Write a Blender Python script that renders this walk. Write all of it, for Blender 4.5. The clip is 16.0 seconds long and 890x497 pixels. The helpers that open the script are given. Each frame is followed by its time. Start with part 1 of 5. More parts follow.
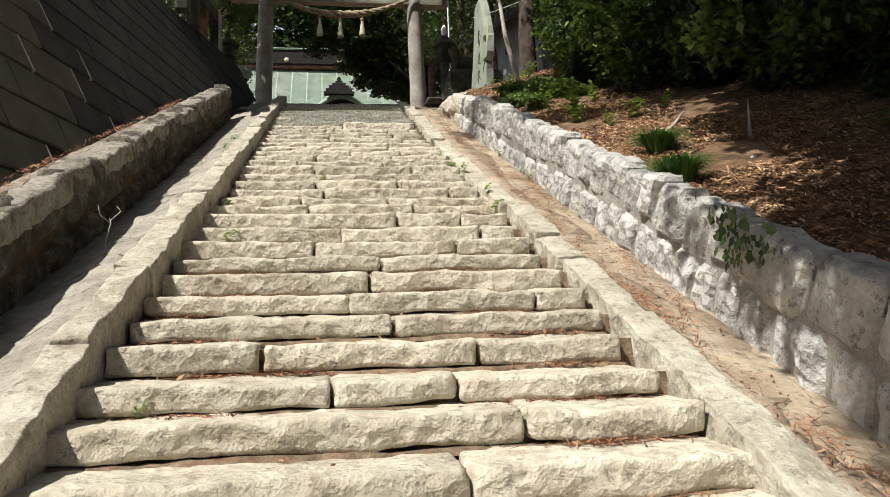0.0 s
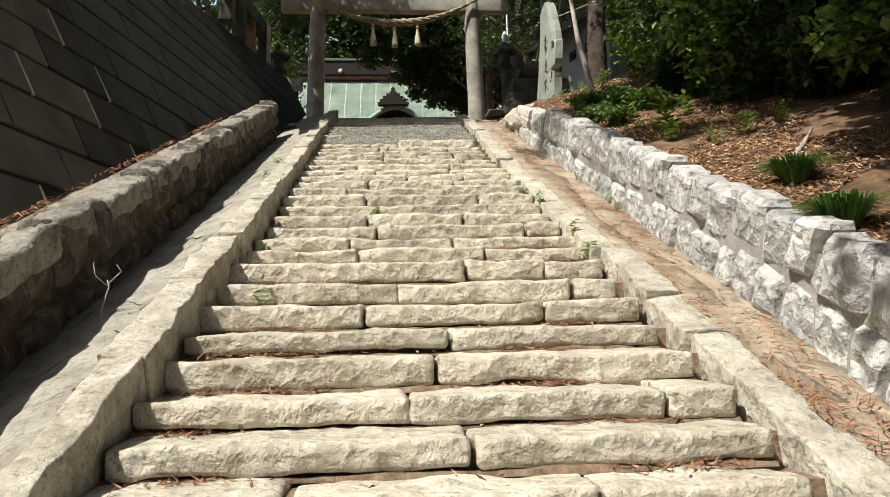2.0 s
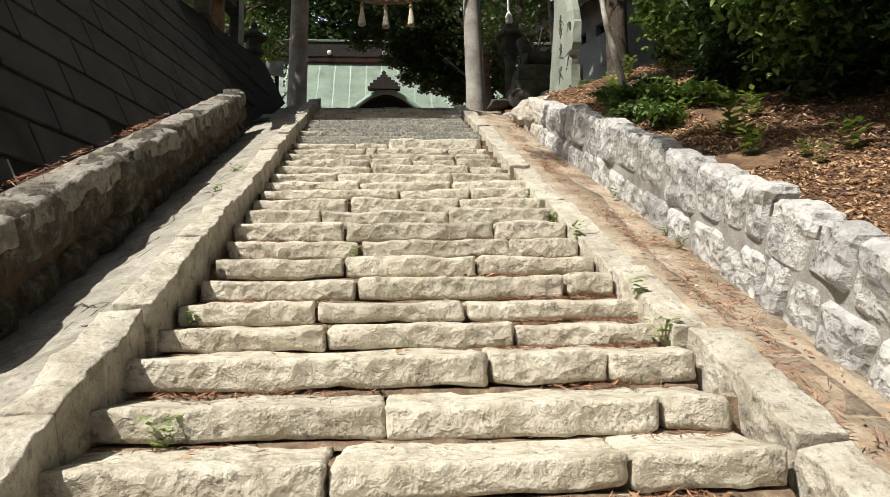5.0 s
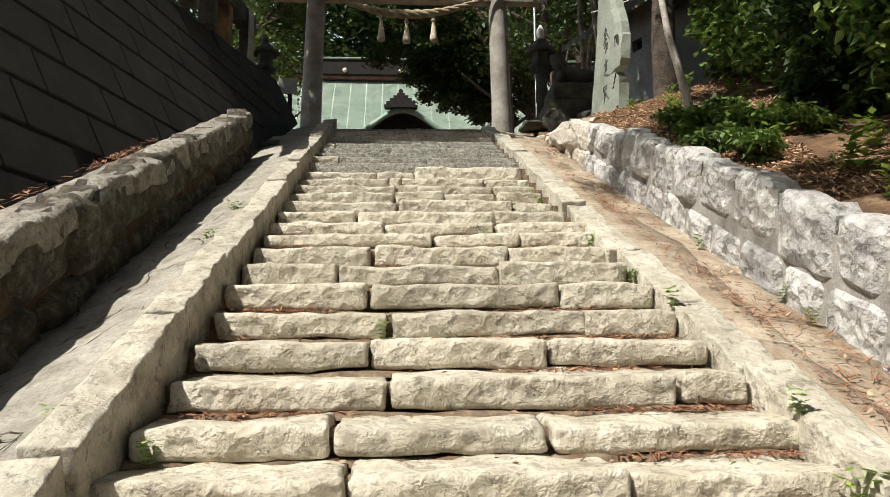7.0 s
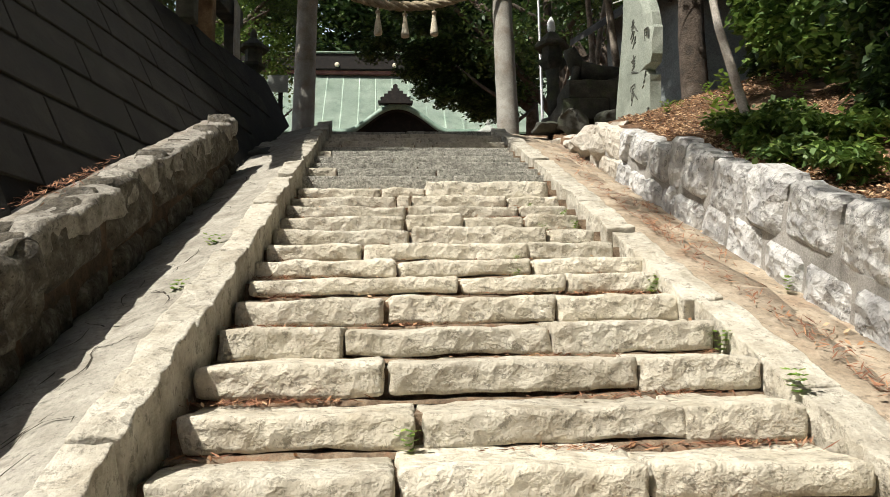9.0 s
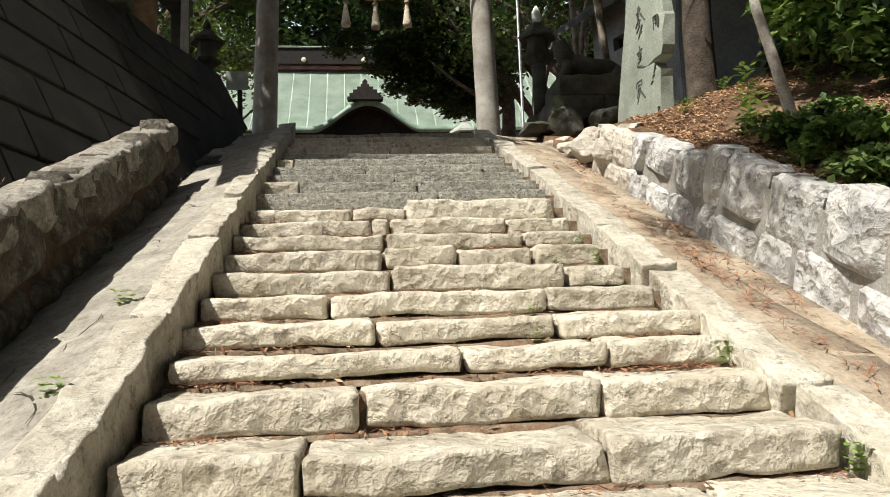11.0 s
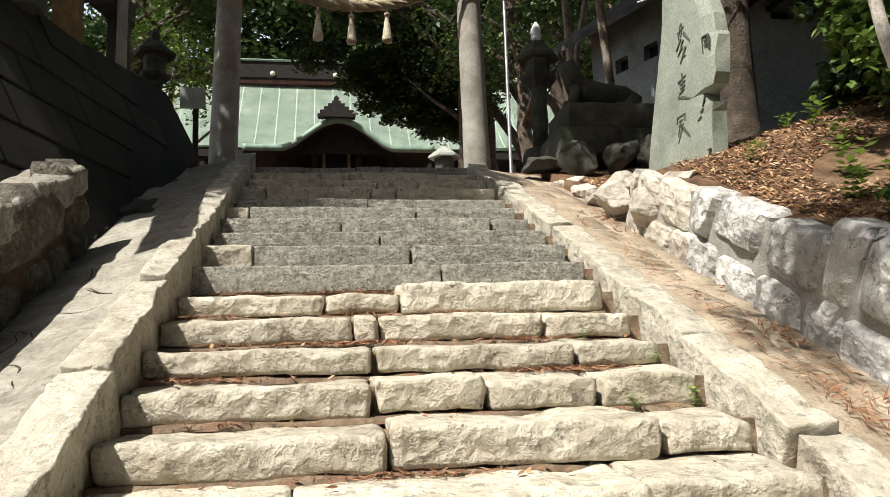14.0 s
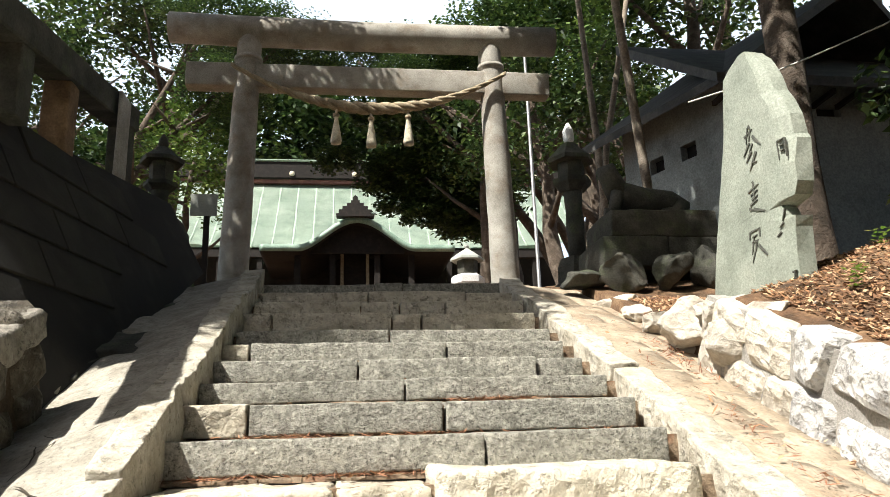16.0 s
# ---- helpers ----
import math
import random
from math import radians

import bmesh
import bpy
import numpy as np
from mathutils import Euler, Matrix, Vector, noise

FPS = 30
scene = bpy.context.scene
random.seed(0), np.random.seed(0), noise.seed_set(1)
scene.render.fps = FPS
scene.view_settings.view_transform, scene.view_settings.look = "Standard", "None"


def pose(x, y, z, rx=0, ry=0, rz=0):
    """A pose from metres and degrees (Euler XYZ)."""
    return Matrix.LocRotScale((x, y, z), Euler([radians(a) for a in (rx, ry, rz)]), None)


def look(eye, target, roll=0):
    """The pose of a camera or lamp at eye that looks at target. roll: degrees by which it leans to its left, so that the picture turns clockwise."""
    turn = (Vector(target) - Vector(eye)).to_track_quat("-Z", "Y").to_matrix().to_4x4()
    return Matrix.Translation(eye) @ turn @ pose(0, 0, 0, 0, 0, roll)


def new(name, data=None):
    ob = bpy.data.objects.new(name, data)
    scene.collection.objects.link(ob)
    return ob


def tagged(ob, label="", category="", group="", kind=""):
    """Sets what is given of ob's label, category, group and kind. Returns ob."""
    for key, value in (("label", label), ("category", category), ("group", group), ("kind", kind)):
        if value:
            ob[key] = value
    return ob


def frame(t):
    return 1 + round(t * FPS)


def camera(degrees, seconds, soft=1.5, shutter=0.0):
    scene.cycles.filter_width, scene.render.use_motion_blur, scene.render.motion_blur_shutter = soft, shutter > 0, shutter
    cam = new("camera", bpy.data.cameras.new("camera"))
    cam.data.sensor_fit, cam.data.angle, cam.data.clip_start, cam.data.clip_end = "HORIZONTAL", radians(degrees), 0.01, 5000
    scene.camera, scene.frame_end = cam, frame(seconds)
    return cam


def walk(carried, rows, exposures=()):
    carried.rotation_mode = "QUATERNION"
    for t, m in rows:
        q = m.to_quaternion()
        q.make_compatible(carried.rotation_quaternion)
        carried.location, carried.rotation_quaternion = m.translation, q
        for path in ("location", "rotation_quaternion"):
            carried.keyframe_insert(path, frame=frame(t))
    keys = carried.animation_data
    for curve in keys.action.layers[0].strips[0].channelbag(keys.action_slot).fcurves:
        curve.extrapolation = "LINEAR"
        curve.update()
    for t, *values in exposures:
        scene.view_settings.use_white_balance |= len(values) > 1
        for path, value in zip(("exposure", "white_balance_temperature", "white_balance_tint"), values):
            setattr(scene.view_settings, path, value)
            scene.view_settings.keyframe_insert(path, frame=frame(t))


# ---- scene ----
cam = camera(60.4, 16.0, soft=0.8)
METRES, EYE, TILT, LEAN, TURN = 10.0, 1.5, 23.0, -1.9, -7.9
ROWS = [
    (0.0, 0.0, 0.0, 0.0, -0.13, -15.97, 0.44),
    (0.5, -0.0003, 0.0327, 0.0007, -0.41, -15.6, 0.35),
    (1.0, -0.0073, 0.0647, 0.0049, 1.0, -15.19, 0.61),
    (1.5, -0.0113, 0.0975, 0.0025, 1.73, -15.1, 1.22),
    (2.0, -0.0181, 0.1293, -0.0016, 3.7, -15.33, 1.68),
    (2.5, -0.0236, 0.1608, -0.0048, 4.8, -15.34, 1.96),
    (3.0, -0.0249, 0.1904, -0.0051, 4.06, -15.34, 1.59),
    (3.5, -0.0251, 0.2213, -0.0032, 4.3, -15.83, 1.78),
    (6.0, -0.0528, 0.3855, -0.0081, 2.48, -16.65, 0.68),
    (6.5, -0.0593, 0.4174, -0.0093, 3.09, -15.94, 0.62),
    (7.0, -0.0721, 0.4523, -0.0129, 4.16, -15.28, 0.93),
    (7.5, -0.0849, 0.4766, -0.0105, 5.07, -15.59, 1.46),
    (8.0, -0.0921, 0.5058, -0.0094, 4.45, -15.85, 1.2),
    (8.5, -0.1012, 0.535, -0.0103, 4.11, -15.44, 0.81),
    (9.0, -0.1022, 0.566, -0.0113, 3.52, -15.77, 1.15),
    (11.5, -0.1256, 0.7255, -0.0182, 0.39, -16.2, 0.92),
    (12.0, -0.1291, 0.7572, -0.0187, -0.41, -15.85, 0.47),
    (12.5, -0.14, 0.7888, -0.0188, -0.26, -15.47, 0.28),
    (13.0, -0.144, 0.8127, -0.0193, -0.98, -15.0, -0.01),
    (13.5, -0.1416, 0.8425, -0.0174, -1.73, -14.91, -0.02),
    (14.0, -0.1483, 0.8677, -0.0169, -0.84, -15.08, -0.02),
    (14.5, -0.1466, 0.8976, -0.0204, -0.46, -14.74, 0.19),
    (15.0, -0.1409, 0.9233, -0.013, -0.43, -13.47, 0.17),
    (15.5, -0.1477, 0.9454, -0.0189, 0.09, -10.64, -0.09),
    (16.0, -0.1593, 0.9701, -0.009, 0.4, -8.07, 0.65),
]
SLOPE = pose(0, 0, 0, TILT)  # the flight's plane: x across, y up the slope, z square to it
walk(cam, [(t, SLOPE @ pose(0, 0, 0, 0, LEAN) @ pose(0, 0, EYE, 0, 0, TURN) @ pose(METRES * x, METRES * y, METRES * z, 90 + pitch, roll, yaw)) for t, x, y, z, yaw, pitch, roll in ROWS],
     exposures=[(0, 0.14), (3.5, 0.22), (6, 0.12), (9, 0.25), (12.5, 0.24), (14.5, 0.36), (15.3, 0.46), (16, 0.80)])

# ---- world, sun, exposure ----
SUN = Vector((-0.475, -0.345, 0.81)).normalized()
world = bpy.data.worlds.new("world")
scene.world = world
world.use_nodes = True
wn = world.node_tree
sky = wn.nodes.new("ShaderNodeTexSky")
sky.sky_type = 'NISHITA'
sky.sun_disc = False
sky.dust_density = 4.0
sky.sun_elevation = math.asin(SUN.z)
sky.sun_rotation = math.atan2(SUN.x, SUN.y)
wn.links.new(sky.outputs[0], wn.nodes["Background"].inputs[0])
wn.nodes["Background"].inputs[1].default_value = 0.052
sun = new("sun", bpy.data.lights.new("sun", 'SUN'))
sun.data.energy = 6.0
sun.data.angle = radians(0.53)
sun.data.color = (1.0, 0.955, 0.875)
sun.matrix_world = look(SUN * 60, (0, 0, 0))

# ---- materials ----
def mat(name, base, dark, light, scale=6.0, rough=0.9, bump=0.5, fine=60.0, vary=0.12, spot=None, spot_scale=3.0, spot_amount=0.5, metal=0.0, dist=0.01, pits=0.0, grain=1.0, chisel=0.0, pit_scale=0.0):
    """Stone-like or painted surface: two scales of colour noise, a stain colour, relief and a tint for each piece."""
    m = bpy.data.materials.new(name)
    m.use_nodes = True
    nt = m.node_tree
    N, L = nt.nodes, nt.links
    b = N["Principled BSDF"]
    b.inputs["Roughness"].default_value = rough
    b.inputs["Metallic"].default_value = metal
    geo = N.new("ShaderNodeNewGeometry")
    def tex(s, detail=6.0, r=0.6):
        t = N.new("ShaderNodeTexNoise")
        t.inputs["Scale"].default_value, t.inputs["Detail"].default_value, t.inputs["Roughness"].default_value = s, detail, r
        L.new(geo.outputs["Position"], t.inputs["Vector"])
        return t
    big, small = tex(scale), tex(fine, 4.0, 0.7)
    ramp = N.new("ShaderNodeValToRGB")
    ramp.color_ramp.elements[0].position, ramp.color_ramp.elements[1].position = 0.3, 0.7
    ramp.color_ramp.elements[0].color, ramp.color_ramp.elements[1].color = (*dark, 1), (*light, 1)
    mid = ramp.color_ramp.elements.new(0.5)
    mid.color = (*base, 1)
    L.new(big.outputs[0], ramp.inputs[0])
    col = ramp.outputs[0]
    if spot:
        st = tex(spot_scale, 8.0, 0.7)
        sr = N.new("ShaderNodeMapRange")
        sr.inputs[1].default_value, sr.inputs[2].default_value = 0.52, 0.66
        sr.inputs[4].default_value = spot_amount
        L.new(st.outputs[0], sr.inputs[0])
        mx = N.new("ShaderNodeMix")
        mx.data_type = 'RGBA'
        L.new(sr.outputs[0], mx.inputs[0])
        L.new(col, mx.inputs[6])
        mx.inputs[7].default_value = (*spot, 1)
        col = mx.outputs[2]
    if pits:
        pt = tex(pit_scale or fine * 0.9, 6.0, 0.78)
        pr = N.new("ShaderNodeMapRange")
        pr.inputs[1].default_value, pr.inputs[2].default_value = 0.555, 0.61
        pr.inputs[4].default_value = pits
        L.new(pt.outputs[0], pr.inputs[0])
        px_mix = N.new("ShaderNodeMix")
        px_mix.data_type = 'RGBA'
        L.new(pr.outputs[0], px_mix.inputs[0])
        L.new(col, px_mix.inputs[6])
        px_mix.inputs[7].default_value = (*[c * 0.35 for c in dark], 1)
        col = px_mix.outputs[2]
    # grain and piece tint
    g = N.new("ShaderNodeMapRange")
    g.inputs[1].default_value, g.inputs[2].default_value, g.inputs[3].default_value, g.inputs[4].default_value = 0.3, 0.7, 1 - 0.32 * grain, 1 + 0.26 * grain
    L.new(small.outputs[0], g.inputs[0])
    info = N.new("ShaderNodeObjectInfo")
    addr = N.new("ShaderNodeMath")
    addr.operation = 'ADD'
    L.new(info.outputs["Random"], addr.inputs[0])
    L.new(geo.outputs["Random Per Island"], addr.inputs[1])
    fr = N.new("ShaderNodeMath")
    fr.operation = 'FRACT'
    L.new(addr.outputs[0], fr.inputs[0])
    pv = N.new("ShaderNodeMapRange")
    pv.inputs[3].default_value, pv.inputs[4].default_value = 1 - vary, 1 + vary
    L.new(fr.outputs[0], pv.inputs[0])
    mul = N.new("ShaderNodeMath")
    mul.operation = 'MULTIPLY'
    L.new(g.outputs[0], mul.inputs[0])
    L.new(pv.outputs[0], mul.inputs[1])
    sc = N.new("ShaderNodeVectorMath")
    sc.operation = 'SCALE'
    L.new(col, sc.inputs[0])
    L.new(mul.outputs[0], sc.inputs["Scale"])
    L.new(sc.outputs[0], b.inputs["Base Color"])
    if bump:
        bp = N.new("ShaderNodeBump")
        bp.inputs["Strength"].default_value, bp.inputs["Distance"].default_value = bump, dist
        ad = N.new("ShaderNodeMath")
        ad.operation = 'ADD'
        md = tex(fine * 0.33, 5.0, 0.65)
        soft = N.new("ShaderNodeMath")
        soft.operation = 'MULTIPLY'
        soft.inputs[1].default_value = 0.4 if chisel else 1.0
        L.new(small.outputs[0], soft.inputs[0])
        L.new(soft.outputs[0], ad.inputs[0])
        L.new(md.outputs[0], ad.inputs[1])
        height = ad.outputs[0]
        if chisel:      # flat tool marks
            vo = N.new("ShaderNodeTexVoronoi")
            vo.inputs["Scale"].default_value = 11.0
            warp = N.new("ShaderNodeVectorMath")
            warp.operation = 'MULTIPLY_ADD'
            L.new(md.outputs["Color"], warp.inputs[0])
            warp.inputs[1].default_value = (0.10, 0.10, 0.10)
            L.new(geo.outputs["Position"], warp.inputs[2])
            L.new(warp.outputs[0], vo.inputs["Vector"])
            cm = N.new("ShaderNodeMath")
            cm.operation = 'MULTIPLY_ADD'
            L.new(vo.outputs["Distance"], cm.inputs[0])
            cm.inputs[1].default_value = chisel
            L.new(height, cm.inputs[2])
            height = cm.outputs[0]
        L.new(height, bp.inputs["Height"])
        L.new(bp.outputs[0], b.inputs["Normal"])
    return m


def leafy(name, a, b_, c, rough=0.55, trans=0.25):
    """Leaves: three colours by leaf, a little light coming through."""
    m = bpy.data.materials.new(name)
    m.use_nodes = True
    N, L = m.node_tree.nodes, m.node_tree.links
    b = N["Principled BSDF"]
    b.inputs["Roughness"].default_value = rough
    geo = N.new("ShaderNodeNewGeometry")
    ramp = N.new("ShaderNodeValToRGB")
    ramp.color_ramp.elements[0].color, ramp.color_ramp.elements[1].color = (*a, 1), (*c, 1)
    e = ramp.color_ramp.elements.new(0.55)
    e.color = (*b_, 1)
    L.new(geo.outputs["Random Per Island"], ramp.inputs[0])
    L.new(ramp.outputs[0], b.inputs["Base Color"])
    if trans:
        tr = N.new("ShaderNodeBsdfTranslucent")
        L.new(ramp.outputs[0], tr.inputs[0])
        mx = N.new("ShaderNodeMixShader")
        mx.inputs[0].default_value = trans
        L.new(b.outputs[0], mx.inputs[1])
        L.new(tr.outputs[0], mx.inputs[2])
        L.new(mx.outputs[0], N["Material Output"].inputs[0])
    return m


M_STEP = mat("step_sandstone", (0.55, 0.505, 0.405), (0.385, 0.345, 0.26), (0.64, 0.60, 0.50), 4.5, 0.92, 0.85, 34, 0.12, (0.33, 0.28, 0.205), 6.0, 0.55, dist=0.028, pits=0.6, grain=0.55, chisel=1.2, pit_scale=15)
M_GRANITE = mat("step_granite", (0.36, 0.35, 0.30), (0.19, 0.185, 0.155), (0.52, 0.50, 0.43), 22.0, 0.9, 1.0, 55, 0.10, (0.15, 0.15, 0.125), 4.0, 0.6, dist=0.025, pits=0.75)
M_CURB = mat("curb_stone", (0.48, 0.445, 0.365), (0.34, 0.305, 0.235), (0.58, 0.55, 0.465), 4.5, 0.92, 0.85, 34, 0.10, (0.25, 0.215, 0.16), 5.0, 0.55, dist=0.026, pits=0.55, grain=0.55, chisel=1.0, pit_scale=15)
M_WALLR = mat("white_granite", (0.50, 0.49, 0.465), (0.33, 0.325, 0.32), (0.63, 0.62, 0.595), 5.0, 0.9, 0.9, 32, 0.14, (0.28, 0.28, 0.285), 4.0, 0.6, dist=0.03, pits=0.65, grain=0.6, chisel=1.3, pit_scale=13)
M_MORTAR = mat("grey_mortar", (0.30, 0.285, 0.26), (0.21, 0.20, 0.18), (0.40, 0.38, 0.345), 5.0, 0.95, 0.6, 70)
# The shade on the left wall's face is put into this stone colour.
M_WALLL = mat("shade_dark_wall_stone", (0.10, 0.086, 0.062), (0.04, 0.034, 0.025), (0.22, 0.195, 0.15), 9.0, 0.93, 1.0, 40, 0.08, (0.42, 0.40, 0.35), 12.0, 0.4, dist=0.03, pits=0.75)
M_CAP = mat("cap_mortar", (0.33, 0.30, 0.25), (0.18, 0.155, 0.12), (0.47, 0.44, 0.38), 4.0, 0.95, 0.8, 50, 0.05, (0.14, 0.10, 0.065), 5.0, 0.7)
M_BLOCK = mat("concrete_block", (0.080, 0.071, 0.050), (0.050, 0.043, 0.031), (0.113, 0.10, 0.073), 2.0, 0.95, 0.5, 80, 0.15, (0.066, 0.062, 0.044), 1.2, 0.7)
# Darker copy of concrete_block, with the wall's shade put into the colour.
M_SHADEBLOCK = mat("shade_dark_block", (0.021, 0.019, 0.014), (0.010, 0.009, 0.007), (0.036, 0.033, 0.024), 2.0, 0.97, 0.6, 60, 0.15, (0.018, 0.021, 0.011), 1.2, 0.7)
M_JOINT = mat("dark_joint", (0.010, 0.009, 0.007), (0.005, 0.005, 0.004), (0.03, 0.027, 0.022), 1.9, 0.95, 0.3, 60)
M_PATH = mat("worn_paving", (0.36, 0.295, 0.215), (0.24, 0.185, 0.125), (0.45, 0.385, 0.295), 3.0, 0.94, 0.8, 34, 0.10, (0.25, 0.16, 0.10), 2.5, 0.6, dist=0.015, pits=0.5, grain=0.7, pit_scale=14)
M_CHAN = mat("channel_render", (0.32, 0.30, 0.25), (0.21, 0.19, 0.155), (0.41, 0.385, 0.33), 4.0, 0.94, 0.8, 34, 0.05, (0.17, 0.15, 0.115), 5.0, 0.6, dist=0.014, pits=0.5, grain=0.7)
M_SOIL = mat("dark_soil", (0.09, 0.062, 0.038), (0.04, 0.028, 0.018), (0.17, 0.11, 0.07), 6.0, 1.0, 1.0, 40, 0.0, dist=0.02)
M_CRUMB = mat("brown_crumbs", (0.20, 0.145, 0.095), (0.09, 0.062, 0.04), (0.32, 0.25, 0.17), 14.0, 1.0, 1.0, 90, 0.05, (0.28, 0.13, 0.07), 8.0, 0.6, dist=0.01)
M_BANK = mat("bank_humus", (0.15, 0.085, 0.045), (0.055, 0.035, 0.02), (0.26, 0.155, 0.08), 4.0, 1.0, 1.0, 30, 0.0, (0.30, 0.23, 0.145), 2.0, 0.4, dist=0.03)
M_TORII = mat("weathered_granite", (0.37, 0.352, 0.308), (0.24, 0.225, 0.19), (0.48, 0.46, 0.41), 2.5, 0.9, 0.6, 80, 0.04, (0.22, 0.165, 0.11), 1.8, 0.6, pits=0.3)
M_STELE = mat("green_schist", (0.265, 0.295, 0.245), (0.20, 0.225, 0.185), (0.33, 0.355, 0.30), 3.0, 0.85, 0.25, 60, 0.0, (0.31, 0.315, 0.26), 2.0, 0.3)
M_RUST = mat("brown_stained_stone", (0.20, 0.125, 0.065), (0.11, 0.07, 0.04), (0.30, 0.20, 0.11), 5.0, 0.93, 0.8, 45)
M_PALE = mat("pale_mortar_lines", (0.22, 0.20, 0.17), (0.10, 0.095, 0.08), (0.34, 0.32, 0.28), 3.0, 0.95, 0.3, 60)
M_ROCK = mat("tan_rock", (0.50, 0.46, 0.39), (0.33, 0.29, 0.235), (0.63, 0.59, 0.52), 4.0, 0.92, 0.9, 24, 0.10, (0.30, 0.25, 0.19), 4.0, 0.5, dist=0.03, grain=0.6, chisel=1.0)
# Shadow inside the carved grooves, put in as a dark colour.
M_GROOVESHADE = mat("carved_shadow", (0.09, 0.095, 0.08), (0.06, 0.06, 0.05), (0.13, 0.13, 0.11), 9.0, 0.95, 0.3, 70)
# Mossy stone with the shade round the terrace put into its dark base.
M_SHADESTONE = mat("shade_dark_mossy_stone", (0.06, 0.06, 0.047), (0.03, 0.03, 0.024), (0.105, 0.10, 0.08), 4.0, 0.95, 0.8, 50, 0.12, (0.09, 0.12, 0.05), 3.0, 0.5)
M_COPPER = mat("green_copper", (0.40, 0.50, 0.405), (0.28, 0.375, 0.295), (0.50, 0.60, 0.50), 1.2, 0.6, 0.2, 20, 0.06, (0.26, 0.36, 0.29), 0.6, 0.5)
# Darker copy of the roof copper, porch shade put into its colour.
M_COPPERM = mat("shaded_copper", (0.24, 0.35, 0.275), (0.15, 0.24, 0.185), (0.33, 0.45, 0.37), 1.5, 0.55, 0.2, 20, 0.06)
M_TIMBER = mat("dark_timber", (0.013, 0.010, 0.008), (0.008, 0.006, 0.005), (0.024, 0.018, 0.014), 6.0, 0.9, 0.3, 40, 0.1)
M_RIDGE = mat("ridge_board", (0.22, 0.10, 0.09), (0.14, 0.07, 0.06), (0.30, 0.16, 0.13), 2.0, 0.7, 0.2, 30)
# White plaster: tree and eaves shade put in as grey base and dark blotches.
M_PLASTER = mat("shade_grey_plaster", (0.30, 0.335, 0.33), (0.20, 0.225, 0.22), (0.39, 0.425, 0.415), 0.8, 0.95, 0.2, 30, 0.0, (0.15, 0.155, 0.14), 0.9, 0.65)
M_ROPE = mat("straw_rope", (0.38, 0.315, 0.21), (0.24, 0.19, 0.12), (0.52, 0.44, 0.31), 12.0, 0.95, 0.6, 120, 0.1)
M_STRAW = mat("pale_straw", (0.62, 0.56, 0.42), (0.48, 0.42, 0.30), (0.72, 0.67, 0.54), 14.0, 0.95, 0.5, 120, 0.1)
M_BARK = mat("bark", (0.10, 0.075, 0.055), (0.05, 0.04, 0.03), (0.17, 0.14, 0.11), 5.0, 0.95, 1.0, 30, 0.2, dist=0.03)
M_PALEBARK = mat("pale_bark", (0.42, 0.38, 0.33), (0.24, 0.20, 0.17), (0.58, 0.55, 0.50), 5.0, 0.9, 0.5, 50, 0.1)
M_METAL = mat("grey_pole", (0.26, 0.26, 0.26), (0.18, 0.18, 0.18), (0.34, 0.34, 0.34), 3.0, 0.45, 0.0, 40, 0.0, metal=0.6)
M_SIGN = mat("faded_board", (0.30, 0.32, 0.29), (0.22, 0.24, 0.22), (0.38, 0.40, 0.36), 2.0, 0.8, 0.1, 40)
M_TILE = mat("dark_roof_tile", (0.06, 0.06, 0.055), (0.03, 0.03, 0.03), (0.10, 0.10, 0.09), 3.0, 0.7, 0.4, 30, 0.15)
M_WHITE = mat("white_stone", (0.70, 0.71, 0.70), (0.58, 0.59, 0.58), (0.80, 0.80, 0.79), 3.0, 0.85, 0.2, 50)
M_NEEDLE = leafy("red_brown_litter", (0.13, 0.055, 0.03), (0.26, 0.115, 0.06), (0.42, 0.24, 0.13), 0.85, 0.0)
M_LITTER = leafy("dry_leaves", (0.09, 0.042, 0.022), (0.31, 0.16, 0.075), (0.60, 0.43, 0.26), 0.75, 0.1)
M_LEAF = leafy("broad_leaves", (0.020, 0.042, 0.016), (0.040, 0.080, 0.022), (0.11, 0.17, 0.04))
# Lighter copy of the leaf colours, sunlight put into the greens.
M_LEAF2 = leafy("sunny_leaves", (0.05, 0.10, 0.02), (0.10, 0.18, 0.035), (0.22, 0.30, 0.07))
M_GRASS = leafy("dark_grass", (0.06, 0.16, 0.03), (0.10, 0.24, 0.04), (0.19, 0.34, 0.08))
M_WEED = leafy("fresh_weed", (0.13, 0.26, 0.04), (0.22, 0.36, 0.06), (0.36, 0.46, 0.10))

# ---- mesh helpers ----
TAN = math.tan(radians(TILT))
CS, SN = math.cos(radians(TILT)), math.sin(radians(TILT))


def W(x, u, n):
    """From the flight's plane (across, up the slope, square to it) to the world."""
    return Vector((x, u * CS - n * SN, u * SN + n * CS))


def finish(bm, name, material, parent=None, label="", smooth=True, mats=()):
    me = bpy.data.meshes.new(name)
    bmesh.ops.recalc_face_normals(bm, faces=bm.faces) if len(bm.faces) < 20000 else None
    bm.to_mesh(me)
    bm.free()
    for m in (material, *mats):
        me.materials.append(m)
    if smooth:
        me.polygons.foreach_set("use_smooth", [True] * len(me.polygons))
    ob = new(name, me)
    if parent:
        ob.parent = parent
    if label:
        ob["label"] = label
    return ob


def part(name, bm, material, parent, label="", smooth=True):
    return finish(bm, name, material, parent, label, smooth)


def thing(name, label, category="", group="", kind="", at=(0, 0, 0)):
    ob = new(name)
    ob.location = at
    return tagged(ob, label, category, group, kind)


